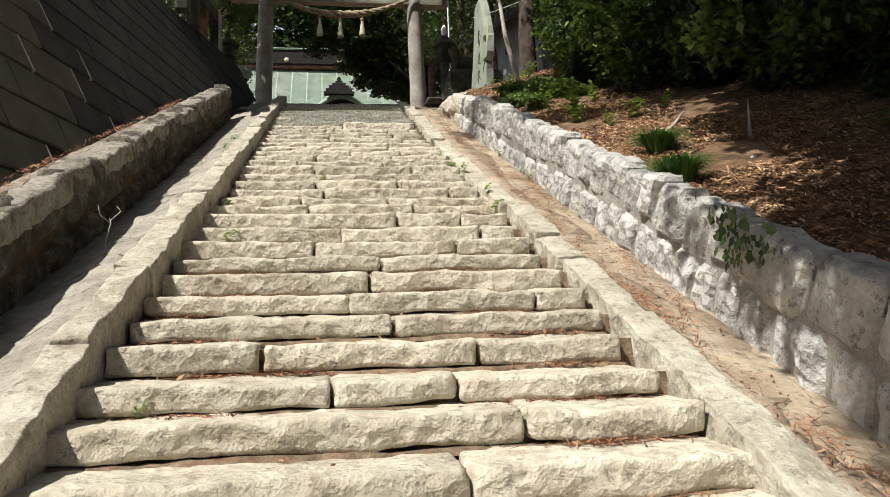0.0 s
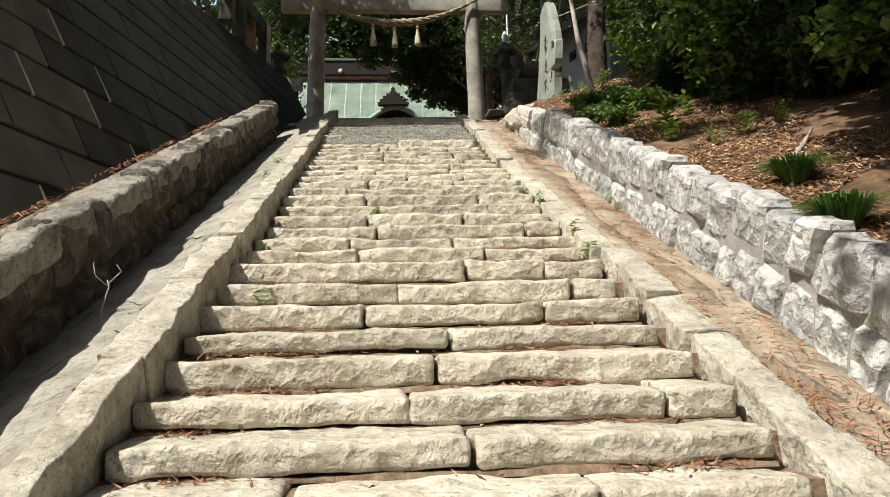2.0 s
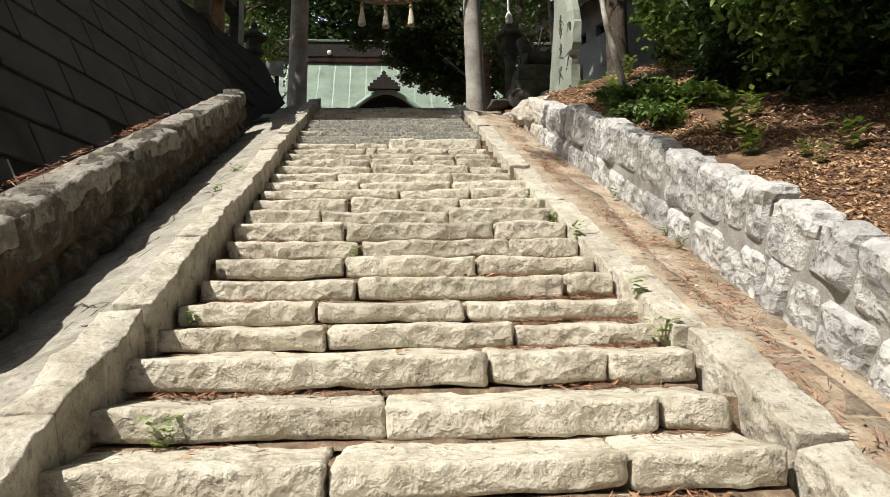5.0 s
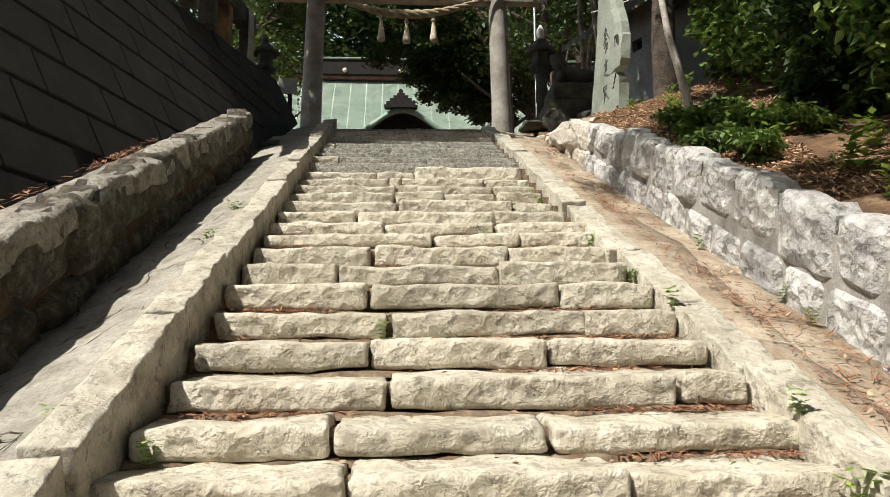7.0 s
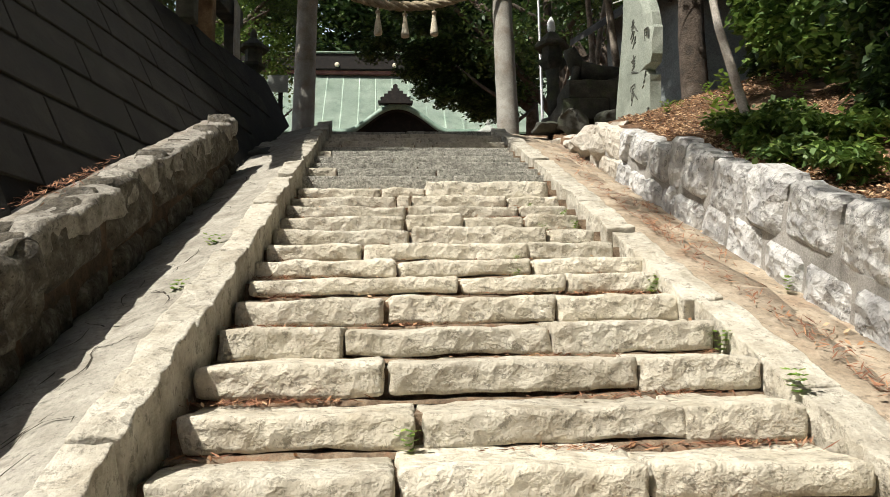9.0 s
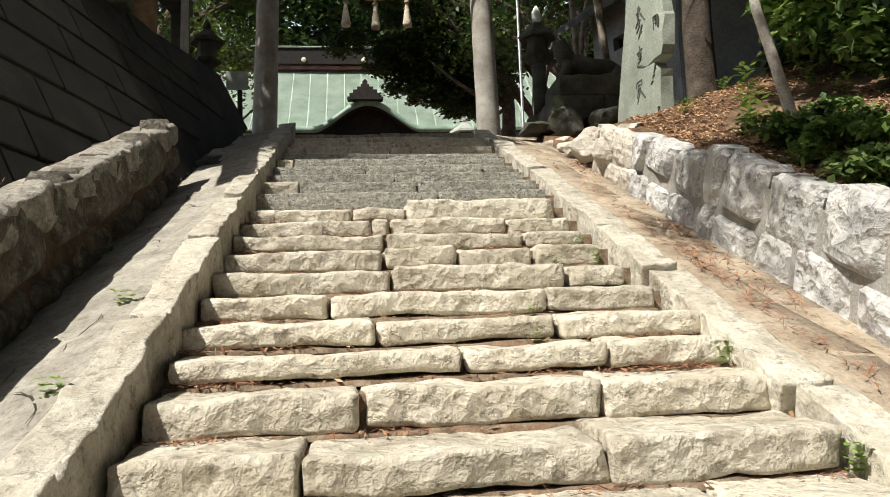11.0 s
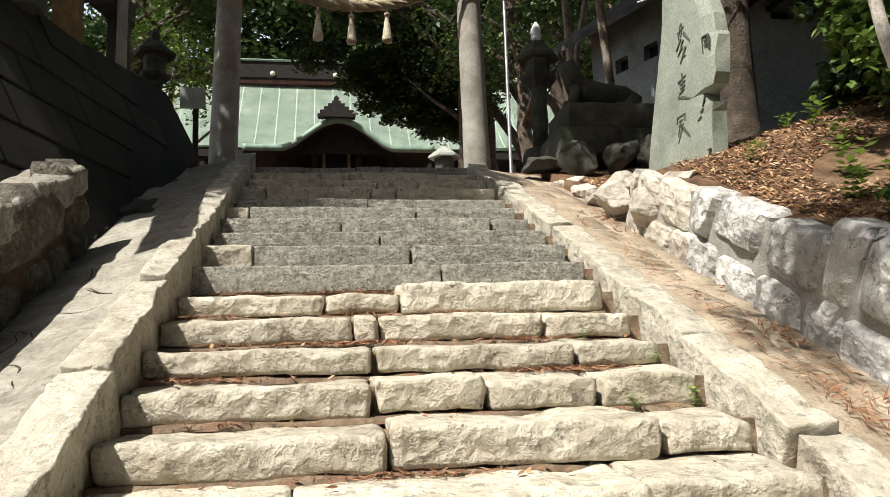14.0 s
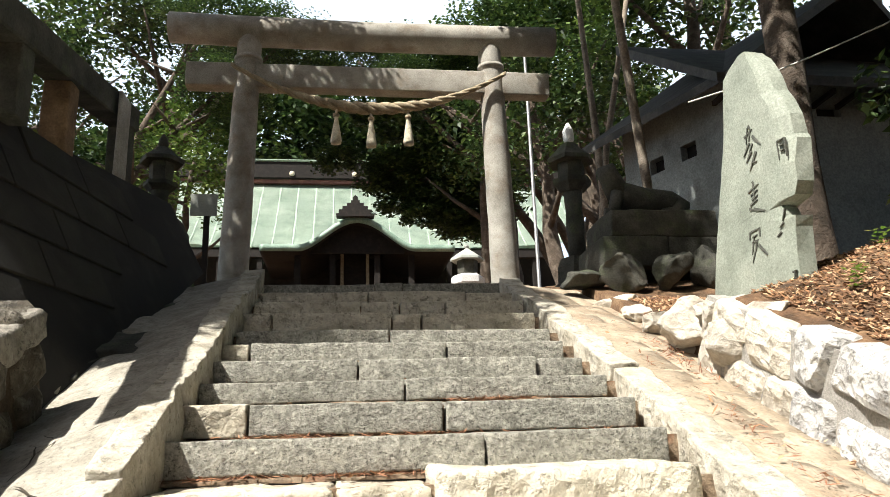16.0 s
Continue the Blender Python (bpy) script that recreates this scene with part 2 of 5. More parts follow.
def soup(name, verts, faces, material, smooth=False):
    me = bpy.data.meshes.new(name)
    me.from_pydata(verts, [], faces)
    me.materials.append(material)
    if smooth:
        me.polygons.foreach_set("use_smooth", [True] * len(me.polygons))
    return new(name, me)


def grid_box(bm, nx, ny, nz, place):
    """A closed box of nx x ny x nz cells; place(a, b, c) takes -1..1 and gives the vertex."""
    vs = {}
    def v(i, j, k):
        if (i, j, k) not in vs:
            vs[i, j, k] = bm.verts.new(place(2 * i / nx - 1, 2 * j / ny - 1, 2 * k / nz - 1))
        return vs[i, j, k]
    for i in range(nx):
        for j in range(ny):
            for k in (0, nz):
                bm.faces.new([v(i, j, k), v(i + 1, j, k), v(i + 1, j + 1, k), v(i, j + 1, k)][::1 if k else -1])
    for i in range(nx):
        for k in range(nz):
            for j in (0, ny):
                bm.faces.new([v(i, j, k), v(i + 1, j, k), v(i + 1, j, k + 1), v(i, j, k + 1)][::-1 if j else 1])
    for j in range(ny):
        for k in range(nz):
            for i in (0, nx):
                bm.faces.new([v(i, j, k), v(i, j + 1, k), v(i, j + 1, k + 1), v(i, j, k + 1)][::1 if i else -1])
    return bm


def stone(x0, x1, y0, y1, z0, z1, amp=0.012, r=0.03, nx=0, ny=3, nz=3, seed=0.0, freq=4.0, face=0.0, tilt=0.0, skew=0.0):
    """A hewn block with rounded, wavy edges. tilt: fall of its top towards the front; skew: one end further back."""
    bm = bmesh.new()
    nx = nx or max(3, int((x1 - x0) / 0.055))
    c = Vector(((x0 + x1) / 2, (y0 + y1) / 2, (z0 + z1) / 2))
    h = Vector(((x1 - x0) / 2, (y1 - y0) / 2, (z1 - z0) / 2))
    def squash(t, half, n):
        if abs(t) > 0.999 or abs(t) < 1 - 2.5 / n or n < 3:
            return t
        return math.copysign(max(0.4, 1 - r / half), t)
    def place(a, b, d):
        t3 = (a, b, d)
        p = Vector((squash(a, h.x, nx) * h.x, squash(b, h.y, ny) * h.y, squash(d, h.z, nz) * h.z))
        ends = [ax for ax in range(3) if abs(t3[ax]) > 0.999]
        if len(ends) >= 2:
            chip = 0.5 + 1.3 * abs(noise.noise((c + p) * 7 + Vector((seed, 3, 1))))
            for ax in ends:
                p[ax] -= chip * math.copysign(min(r, h[ax]) * (0.30 if len(ends) == 2 else 0.42), t3[ax])
        p.z += tilt * (p.y / max(h.y, 0.01))
        p.y += skew * (p.x / max(h.x, 0.01))
        w = c + p
        n = noise.noise_vector((w * freq) + Vector((seed, seed * 1.7, 0)))
        n2 = noise.noise_vector((w * freq * 3.1) + Vector((0, seed, seed)))
        n3 = noise.noise_vector((w * freq * 8.3) + Vector((seed, 0, seed)))
        return w + n * amp + n2 * amp * 0.5 + n3 * amp * 0.28
    return grid_box(bm, nx, ny, nz, place)


def box(bm, x0, x1, y0, y1, z0, z1, bevel=0.0):
    g = bmesh.ops.create_cube(bm, size=1)["verts"]
    for v in g:
        v.co = Vector(((x0 + x1) / 2 + v.co.x * (x1 - x0), (y0 + y1) / 2 + v.co.y * (y1 - y0), (z0 + z1) / 2 + v.co.z * (z1 - z0)))
    if bevel:
        bmesh.ops.bevel(bm, geom=list({e for v in g for e in v.link_edges}), offset=bevel, segments=2, affect='EDGES')
    return bm


def tube(bm, pts, radii, sides=10, caps=True):
    """A round limb along points."""
    rings = []
    for i, p in enumerate(pts):
        p = Vector(p)
        d = (Vector(pts[min(i + 1, len(pts) - 1)]) - Vector(pts[max(i - 1, 0)])).normalized()
        s = d.orthogonal().normalized() if abs(d.z) < 0.99 else Vector((1, 0, 0))
        if rings:
            s = (last - d * last.dot(d)).normalized()
        last = s
        t = d.cross(s)
        rings.append([bm.verts.new(p + (s * math.cos(a) + t * math.sin(a)) * radii[i]) for a in (2 * math.pi * k / sides for k in range(sides))])
    for a, b in zip(rings, rings[1:]):
        for k in range(sides):
            bm.faces.new((a[k], a[(k + 1) % sides], b[(k + 1) % sides], b[k]))
    if caps:
        bm.faces.new(rings[0][::-1])
        bm.faces.new(rings[-1])
    return bm


def lathe(bm, profile, at, sides=24):
    """A turned shape from (radius, height) pairs."""
    return tube(bm, [(at[0], at[1], at[2] + z) for r, z in profile], [max(r, 0.002) for r, z in profile], sides)


rnd = random.Random(7)

# ---- ground ----
TOP_Y, TOP_Z = 16.55, 6.92


def line_z(y):
    """The flight's nosing line, flattening on to the terrace and rising again behind it."""
    if y < -3:
        return -3 * TAN
    if y < 14.3:
        return y * TAN
    if y < TOP_Y:
        return 14.3 * TAN + (y - 14.3) / (TOP_Y - 14.3) * (TOP_Z - 14.3 * TAN)
    if y < 24:
        return TOP_Z
    if y < 42:
        return TOP_Z + (y - 24) / 18 * 4.6
    return TOP_Z + 4.6


def wall_top(y):
    """The top of the retaining wall on the left, nearly level."""
    return max(5.0, 7.66 + 0.133 * (min(y, 18) - 14.6))


def ground_z(x, y):
    z = line_z(y)
    a = min(1, max(0, (y - 13.8) / 2.8))       # on the terrace the banks run out
    if x > 2.28:
        t = x - 2.28
        soft = 1 - min(1, max(0, (y - 13.2) / 0.5)) * (1 - min(1, t / 0.7))
        bank = 0.46 + 0.24 * min(t, 1.2) + 0.30 * max(0, min(t - 1.2, 6)) + 0.1 * max(0, t - 7.2)
        b = min(1, max(0, (y - 13.5) / 1.5))
        z += bank * (1 - b) * soft + b * (0.15 * max(0, t - 1.0) if t < 12 else 1.6)
        z += 0.05 * noise.noise((x * 1.3, y * 1.3, 0)) * min(1, t * 2)
    elif x < -2.3:
        b = min(1, max(0, (y - 16.5) / 2.0))
        top = wall_top(y) - 0.06
        edge = -2.17 - 0.5 * max(0, top - z - 0.5) - 0.28
        z = (top + 0.12 * min(8, edge - x)) * (1 - b) + z * b if x < edge else z - 0.3
    elif y < TOP_Y + 0.1:
        z -= 0.42
    z += 0.25 * noise.noise((x * 0.12, y * 0.12, 3)) * min(1, max(0, (abs(x) - 6) / 6))
    return z


def lines(*spans):
    out = []
    for a, b, s in spans:
        n = max(1, round((b - a) / s))
        out += [a + (b - a) * i / n for i in range(n)]
    return out + [spans[-1][1]]


gx = lines((-400, -60, 85), (-60, -12, 6), (-12, -5.4, 1.1), (-5.4, -2.31, 0.16), (-2.31, 2.27, 0.6), (2.27, 2.30, 0.03), (2.30, 9, 0.3), (9, 20, 1.5), (20, 60, 8), (60, 400, 85))
gy = lines((-400, -40, 90), (-40, -4, 6), (-4, 22, 0.4), (22, 50, 2), (50, 90, 8), (90, 500, 100))
gv = [(x, y, ground_z(x, y)) for y in gy for x in gx]
gf = [(j * len(gx) + i, j * len(gx) + i + 1, (j + 1) * len(gx) + i + 1, (j + 1) * len(gx) + i) for j in range(len(gy) - 1) for i in range(len(gx) - 1)]
ground = soup("ground", gv, gf, M_BANK, True)
tagged(ground, "brown humus ground of the wooded slope and terrace", "ground", kind="structure")

# hazy bright sky low behind the woods, far off
haze = bpy.data.materials.new("haze")
haze.use_nodes = True
hn = haze.node_tree
he = hn.nodes.new("ShaderNodeEmission")
he.inputs[0].default_value, he.inputs[1].default_value = (0.70, 0.84, 1.0, 1), 0.9
hn.links.new(he.outputs[0], hn.nodes["Material Output"].inputs[0])
hv, hf = [], []
for i in range(25):
    a = radians(-20 + 220 * i / 24)
    hv += [(230 * math.cos(a), 230 * math.sin(a), -5), (230 * math.cos(a), 230 * math.sin(a), 190)]
    if i:
        hf.append((2 * i - 2, 2 * i, 2 * i + 1, 2 * i - 1))
tagged(soup("backdrop", hv, hf, haze), "pale hazy sky behind the woods", "sky", kind="structure")

# ---- flight of steps ----
LOWER = [
    (1.83, 0.78, (-1.24, -0.35, 0.62, 1.55)), (2.22, 0.94, (-1.23, 0.42, 1.54)),
    (2.58, 1.09, (-1.22, 0.73, 1.53)), (2.92, 1.24, (-1.20, -0.08, 0.50, 1.48)), (3.32, 1.41, (-1.19, -0.43, 0.67, 1.46)), (3.65, 1.55, (-1.17, 0.26, 1.47)),
    (4.00, 1.70, (-1.17, 0.02, 1.17, 1.49)), (4.40, 1.87, (-1.17, 0.17, 1.46)), (4.74, 2.01, (-1.17, 0.26, 1.41)), (5.12, 2.17, (-1.19, -0.20, 0.87, 1.44)),
    (5.51, 2.34, (-1.18, 0.00, 1.12, 1.42)), (5.92, 2.51, (-1.18, 0.47, 1.04, 1.45)), (6.24, 2.65, (-1.16, -0.29, 0.65, 1.43)), (6.58, 2.79, (-1.12, -0.37, 0.45, 1.45)),
]
MIDDLE = [
    (6.95, 2.95, (-1.10, -0.16, 1.10, 1.40)), (7.32, 3.11, (-1.10, -0.25, 0.61, 1.39)), (7.73, 3.28, (-1.10, -0.16, 0.89, 1.40)), (8.13, 3.45, (-1.12, -0.28, 0.84, 1.41)),
    (8.53, 3.62, (-1.13, -0.48, 0.54, 1.39)), (8.95, 3.80, (-1.12, -0.29, 0.67, 1.38)), (9.29, 3.94, (-1.11, 0.16, 0.81, 1.38)), (9.61, 4.08, (-1.14, -0.21, 0.67, 1.40)),
    (9.97, 4.23, (-1.13, -0.44, 0.71, 1.32)), (10.36, 4.40, (-1.13, -0.10, 0.94, 1.30)), (10.74, 4.56, (-1.14, -0.13, 0.34, 0.84, 1.28)), (11.10, 4.71, (-1.15, -0.10, 0.86, 1.28)),
    (11.48, 4.87, (-1.15, -0.18, -0.05, 0.82, 1.29)), (11.81, 5.03, (-1.12, -0.33, 0.09, 1.27)),
]
UPPER = [
    (12.28, 5.22, (-1.15, 0.40, 1.33)), (12.75, 5.42, (-1.16, -0.79, 0.27, 1.37)), (13.13, 5.57, (-1.14, 0.08, 1.34)), (13.52, 5.74, (-1.13, -0.19, 1.00, 1.33)),
    (13.91, 5.90, (-1.13, -0.93, 0.45, 1.31)), (14.30, 6.06, (-1.10, 0.06, 1.33)), (14.87, 6.29, (-1.14, -0.87, 0.12, 0.37, 1.35)), (15.42, 6.50, (-1.12, -0.13, 0.23, 0.65, 1.39)),
    (15.97, 6.70, (-1.17, -0.04, 0.93, 1.42)), (16.55, 6.92, (-1.18, 0.05, 0.35, 1.46)),
]
START = [(0.27 + 0.39 * i, (0.27 + 0.39 * i) * TAN, (-1.26, -0.4 + 0.3 * (i % 3), 0.7 - 0.2 * (i % 2), 1.56)) for i in range(-3, 4)]
STEPS = START + LOWER + MIDDLE + UPPER


def left_edge(y):
    return -1.17 if y < 6 else -1.13


# bed of soil under the stones
bm = bmesh.new()
ribs = []
for k, (ya, za, _) in enumerate(STEPS):
    zl = STEPS[k - 1][1] if k else za - 0.17
    for y, z in ((ya + 0.09, zl - 0.03), (ya + 0.11, za - 0.03)):
        ribs.append([bm.verts.new((x, y, z)) for x in (-1.38, 1.62)])
ribs.append([bm.verts.new((x, 19.0, STEPS[-1][1] - 0.03)) for x in (-1.38, 1.62)])
for p, q in zip(ribs, ribs[1:]):
    bm.faces.new((p[0], p[1], q[1], q[0]))
flight = thing("stone_stairs", "long flight of worn pale stone steps, mossy near the top", "stairs", kind="structure")
part("soil_bed", bm, M_CRUMB, flight, "brown soil in the joints", False)

# ---- terrace paving behind the top step ----
bm = bmesh.new()
box(bm, -2.2, 2.3, TOP_Y + 0.3, 24.0, TOP_Z - 0.3, TOP_Z - 0.02)
tagged(finish(bm, "pavement", M_PATH, smooth=False), "worn earth and stone terrace behind the stairs", "pavement", kind="structure")

# ---- concrete block retaining wall, leaning back ----
BATTER = 0.5
SL = Vector((0, CS, SN))
UPW = Vector((-BATTER, 0, 1)).normalized()
NRM = SL.cross(UPW).normalized()
if NRM.x < 0:
    NRM = -NRM
ALONG = Vector((BATTER * SN, CS, 0)).normalized()
RISE = NRM.cross(ALONG).normalized()
if RISE.z < 0:
    RISE = -RISE
FOOT = W(-2.17, 7.0, 0.46)


def on_wall(a, v, out=0.0):
    return FOOT + ALONG * a + RISE * v + NRM * out


def wall_height(p):
    """How far a point of the wall's plane lies above its foot line."""
    q = p - FOOT
    s = q.dot(SL.cross(NRM))
    return abs(s) if q.z - q.y * TAN > -0.02 else -abs(s)


def prism(bm, pts, d):
    a = [bm.verts.new(p) for p in pts]
    b = [bm.verts.new(p + d) for p in pts]
    bm.faces.new(a)
    bm.faces.new(b[::-1])
    for i in range(len(a)):
        j = (i + 1) % len(a)
        bm.faces.new((a[j], a[i], b[i], b[j]))
    return bm
def crest(u):
    p = FOOT + SL * u
    return p + UPW * ((wall_top(p.y) - p.z) / UPW.z)


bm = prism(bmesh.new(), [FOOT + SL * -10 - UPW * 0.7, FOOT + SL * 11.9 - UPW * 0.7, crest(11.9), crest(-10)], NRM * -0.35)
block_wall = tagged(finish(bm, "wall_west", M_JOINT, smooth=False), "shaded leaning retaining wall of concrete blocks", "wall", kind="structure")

# ---- stone fence on the wall ----
fence = thing("stone_fence", "dark stone post-and-rail fence on the retaining wall", "fence", at=(-2.67, 14.0, 7.5))
bm = prism(bmesh.new(), [Vector((-2.55, 11.4, 7.60)), Vector((-2.55, 16.75, 8.68)), Vector((-2.55, 16.75, 8.95)), Vector((-2.55, 11.4, 7.87))], Vector((-0.26, 0, 0)))
bmesh.ops.bevel(bm, geom=bm.edges[:], offset=0.015, segments=1, affect='EDGES')
bmesh.ops.translate(bm, verts=bm.verts, vec=-fence.location)
part("rail", bm, M_SHADESTONE, fence, "thick dark stone rail", False)
for i, (y, top, m, w, x) in enumerate([(12.9, 7.9, M_SHADESTONE, 0.26, -2.8), (13.9, 8.12, M_SHADESTONE, 0.24, -2.8), (14.85, 8.3, M_RUST, 0.24, -2.8), (16.0, 8.74, M_TORII, 0.32, -2.52), (16.6, 8.7, M_SHADESTONE, 0.24, -2.8)]):
    z0 = 7.25 + (y - 11.6) * 0.129
    bm = stone(x, x + (0.22 if x < -2.6 else 0.04), y - w / 2, y + w / 2, z0 - 0.02, top, 0.008, 0.02, 3, 3, 4, seed=i)
    bmesh.ops.translate(bm, verts=bm.verts, vec=-fence.location)
    part("post", bm, m, fence, "pale grey slab post" if i == 3 else "")

# ---- torii ----
TY, TG = 20.5, TOP_Z - 0.02
torii = thing("torii_gate", "weathered grey granite shrine gate with straw rope", "gate", at=(0.1, TY, TG))
def local(bm, ob):
    bmesh.ops.translate(bm, verts=bm.verts, vec=-ob.location)
    return bm
for xb, xt in ((-2.03, -1.87), (2.37, 2.27)):
    bm = bmesh.new()
    pts, rad = [], []
    for i in range(15):
        f = i / 14
        pts.append((xb + (xt - xb) * f + 0.01 * noise.noise((i * 0.9, xb, 0)), TY, TG + 5.36 * f))
        rad.append((0.245 - 0.045 * f) * (1 + 0.02 * noise.noise((i * 1.3, 5, xb))))
    pts.append((xt, TY, TG + 5.43))
    rad.append(0.13)
    tube(bm, pts, rad, 28)
    part("pillar", local(bm, torii), M_TORII, torii)
    bm = lathe(bmesh.new(), [(0.235, 0), (0.235, 0.07)], (xt + (xb - xt) * 0.1, TY, TG + 4.72), 28)
    part("collar", local(bm, torii), M_TORII, torii)
bm = bmesh.new()
tube(bm, [(-3.2, TY, TG + 5.33), (-2.2, TY, TG + 5.31), (0.1, TY, TG + 5.29), (2.4, TY, TG + 5.31), (3.45, TY, TG + 5.33)], [0.26, 0.26, 0.255, 0.26, 0.26], 28)
part("top_beam", local(bm, torii), M_TORII, torii, "round weathered stone top beam")
bm = stone(-2.88, 3.29, TY - 0.14, TY + 0.14, TG + 4.22, TG + 4.64, 0.006, 0.02, 20, 3, 3)
part("tie_beam", local(bm, torii), M_TORII, torii, "squared stone tie beam, lichen at its end")

# straw rope hung between the pillars, with tassels
rope = thing("straw_rope", "thick twisted straw rope with three tassels, hung across the gate", "rope", at=(0.1, TY - 0.3, TG + 4.0))
def sag(f):
    x = -2.12 + 4.6 * f
    e = 2 * f - 1
    return Vector((x, TY - 0.30, TG + 3.79 + 0.73 * (abs(e) ** 2.0)))
def rope_r(f):
    return 0.035 + 0.06 * math.sin(math.pi * f) ** 2
for s in range(3):
    bm = bmesh.new()
    pts, rad = [], []
    for i in range(121):
        f = i / 120
        p, r = sag(f), rope_r(f)
        a = f * 42 + s * 2 * math.pi / 3
        pts.append(p + Vector((0, math.cos(a), math.sin(a))) * r * 0.55)
        rad.append(r * 0.62)
    tube(bm, pts, rad, 7)
    part("strand", local(bm, rope), M_ROPE, rope)
for f in (0.372, 0.496, 0.630):
    p = sag(f)
    bm = lathe(bmesh.new(), [(0.015, 0.02), (0.02, -0.08), (0.04, -0.14), (0.033, -0.2), (0.055, -0.34), (0.09, -0.58), (0.085, -0.63)], (p.x, p.y, p.z - 0.05), 14)
    for v in bm.verts:
        v.co += noise.noise_vector(v.co * 30) * 0.008
    tas = part("tassel", local(bm, rope), M_STRAW, rope, "pale straw tassel")
    bm = lathe(bmesh.new(), [(0.05, 0), (0.055, 0.03), (0.05, 0.06)], (p.x, p.y, p.z - 0.22), 12)
    part("binding", local(bm, rope), M_ROPE, tas)

# ---- inscribed standing stone, its broad face turned to the stairs ----
ST_A, ST_B = Vector((2.72, 14.28, 0)), Vector((2.86, 13.10, 0))
ST_D = (ST_B - ST_A).normalized()
ST_N = Vector((ST_D.y, -ST_D.x, 0))
if ST_N.x > 0:
    ST_N = -ST_N
stele = thing("inscribed_standing_stone", "tall rough green-grey stone slab with carved characters", "stone monument", at=(2.79, 13.7, 6.2))


def on_stele(a, z, out=0.0):
    """A point of the slab: metres along its face, height, metres out of the face."""
    p = ST_A + ST_D * a + ST_N * out
    return Vector((p.x, p.y, z))


prof = [(5.90, -0.08, 0.99), (6.15, -0.06, 0.985), (6.40, -0.02, 0.99), (6.60, 0.04, 1.01), (6.67, 0.065, 1.03), (6.70, 0.075, 0.93), (6.78, 0.10, 0.90), (6.81, 0.11, 1.06), (6.90, 0.14, 1.10), (7.05, 0.19, 1.11),
        (7.22, 0.25, 1.12), (7.26, 0.26, 1.10), (7.42, 0.31, 1.10), (7.55, 0.345, 1.05), (7.66, 0.37, 0.98), (7.78, 0.39, 0.955), (7.88, 0.41, 0.91), (7.98, 0.45, 0.86), (8.04, 0.56, 0.81), (8.09, 0.68, 0.77)]
bm = bmesh.new()
rows_ = []
for z, a, b in prof:
    ring = []
    for i in range(20):
        f = i / 19
        chip = 0.05 * max(0, f - 0.86) / 0.14 * (1 if z > 7.2 else 0.35)
        ring.append(on_stele(a + (b - a) * f, z, -chip - (0.02 if i == 0 else 0)))
    for i in range(19, -1, -1):
        f = i / 19
        ring.append(on_stele(a + (b - a) * f + 0.015 * f, z, -0.15 + 0.02 * noise.noise((f * 4, z * 3, 1))))
    rows_.append([bm.verts.new(p + ST_D * (q.y * 0.018) + ST_N * (q.x * 0.005) + Vector((0, 0, q.z * 0.012))) for p in ring for q in (noise.noise_vector(p * 6.0),)])
for r0, r1 in zip(rows_, rows_[1:]):
    for i in range(40):
        bm.faces.new((r0[i], r0[(i + 1) % 40], r1[(i + 1) % 40], r1[i]))
bm.faces.new(rows_[-1])
part("slab", local(bm, stele), M_STELE, stele, "", False)


def glyph(ca, cz, wide, high, strokes):
    """Carved strokes, groove shadow put into the colour: each tapered from point to point, in units of the character's
    size.
    """
    bm = bmesh.new()
    for x0, z0, x1, z1, w in strokes:
        a, b = Vector((x0 * wide, 0, z0 * high)), Vector((x1 * wide, 0, z1 * high))
        d = (b - a).normalized()
        n = Vector((-d.z, 0, d.x)) * w * wide * 0.55
        q = [a - n, a + n * 0.9, (a + b) / 2 + n * 0.75, b + n * 0.3, b - n * 0.3, (a + b) / 2 - n * 0.75]
        f = [bm.verts.new(on_stele(ca + p.x, cz + p.z, 0.008)) for p in q]
        k = [bm.verts.new(on_stele(ca + p.x, cz + p.z, -0.01)) for p in q]
        bm.faces.new(f)
        for i in range(6):
            bm.faces.new((f[i], f[(i + 1) % 6], k[(i + 1) % 6], k[i]))
    return part("carved_character", local(bm, stele), M_GROOVESHADE, stele, "dark carved character", False)


glyph(0.70, 7.30, 0.115, 0.19, [(-0.05, 1.0, 0.1, 0.8, .16), (-0.6, .62, .3, .78, .13), (-.15, .95, -.5, .3, .13), (.1, .8, -.2, .35, .14), (.2, .5, .95, -.05, .2), (-.2, .3, -.9, -.15, .16), (.1, .2, -.3, -.1, .14), (-.1, -.1, -.75, -.45, .16), (.35, -.2, -.5, -.85, .18), (-.1, -.55, .3, -.6, .16)])
glyph(0.65, 6.90, 0.105, 0.15, [(0, 1.0, .15, .8, .16), (-.6, .55, .6, .75, .13), (-.35, .35, .45, .48, .13), (-.3, .1, .4, .22, .13), (.05, .85, -.02, -.1, .14), (-.55, -.15, .3, .0, .14), (-.7, -.3, -.2, -.45, .18), (-.2, -.4, .95, -.72, .22)])
glyph(0.60, 6.555, 0.115, 0.15, [(-.5, .8, -.6, .4, .16), (-.5, .8, .55, .85, .13), (.5, .85, .45, .4, .14), (-.3, .5, .2, .58, .13), (-.4, .25, .25, .3, .13), (-.15, .5, -.55, -.35, .14), (.1, .2, -.6, -.75, .16), (.15, .3, -.1, -.2, .14), (0.2, .05, .95, -.6, .22)])
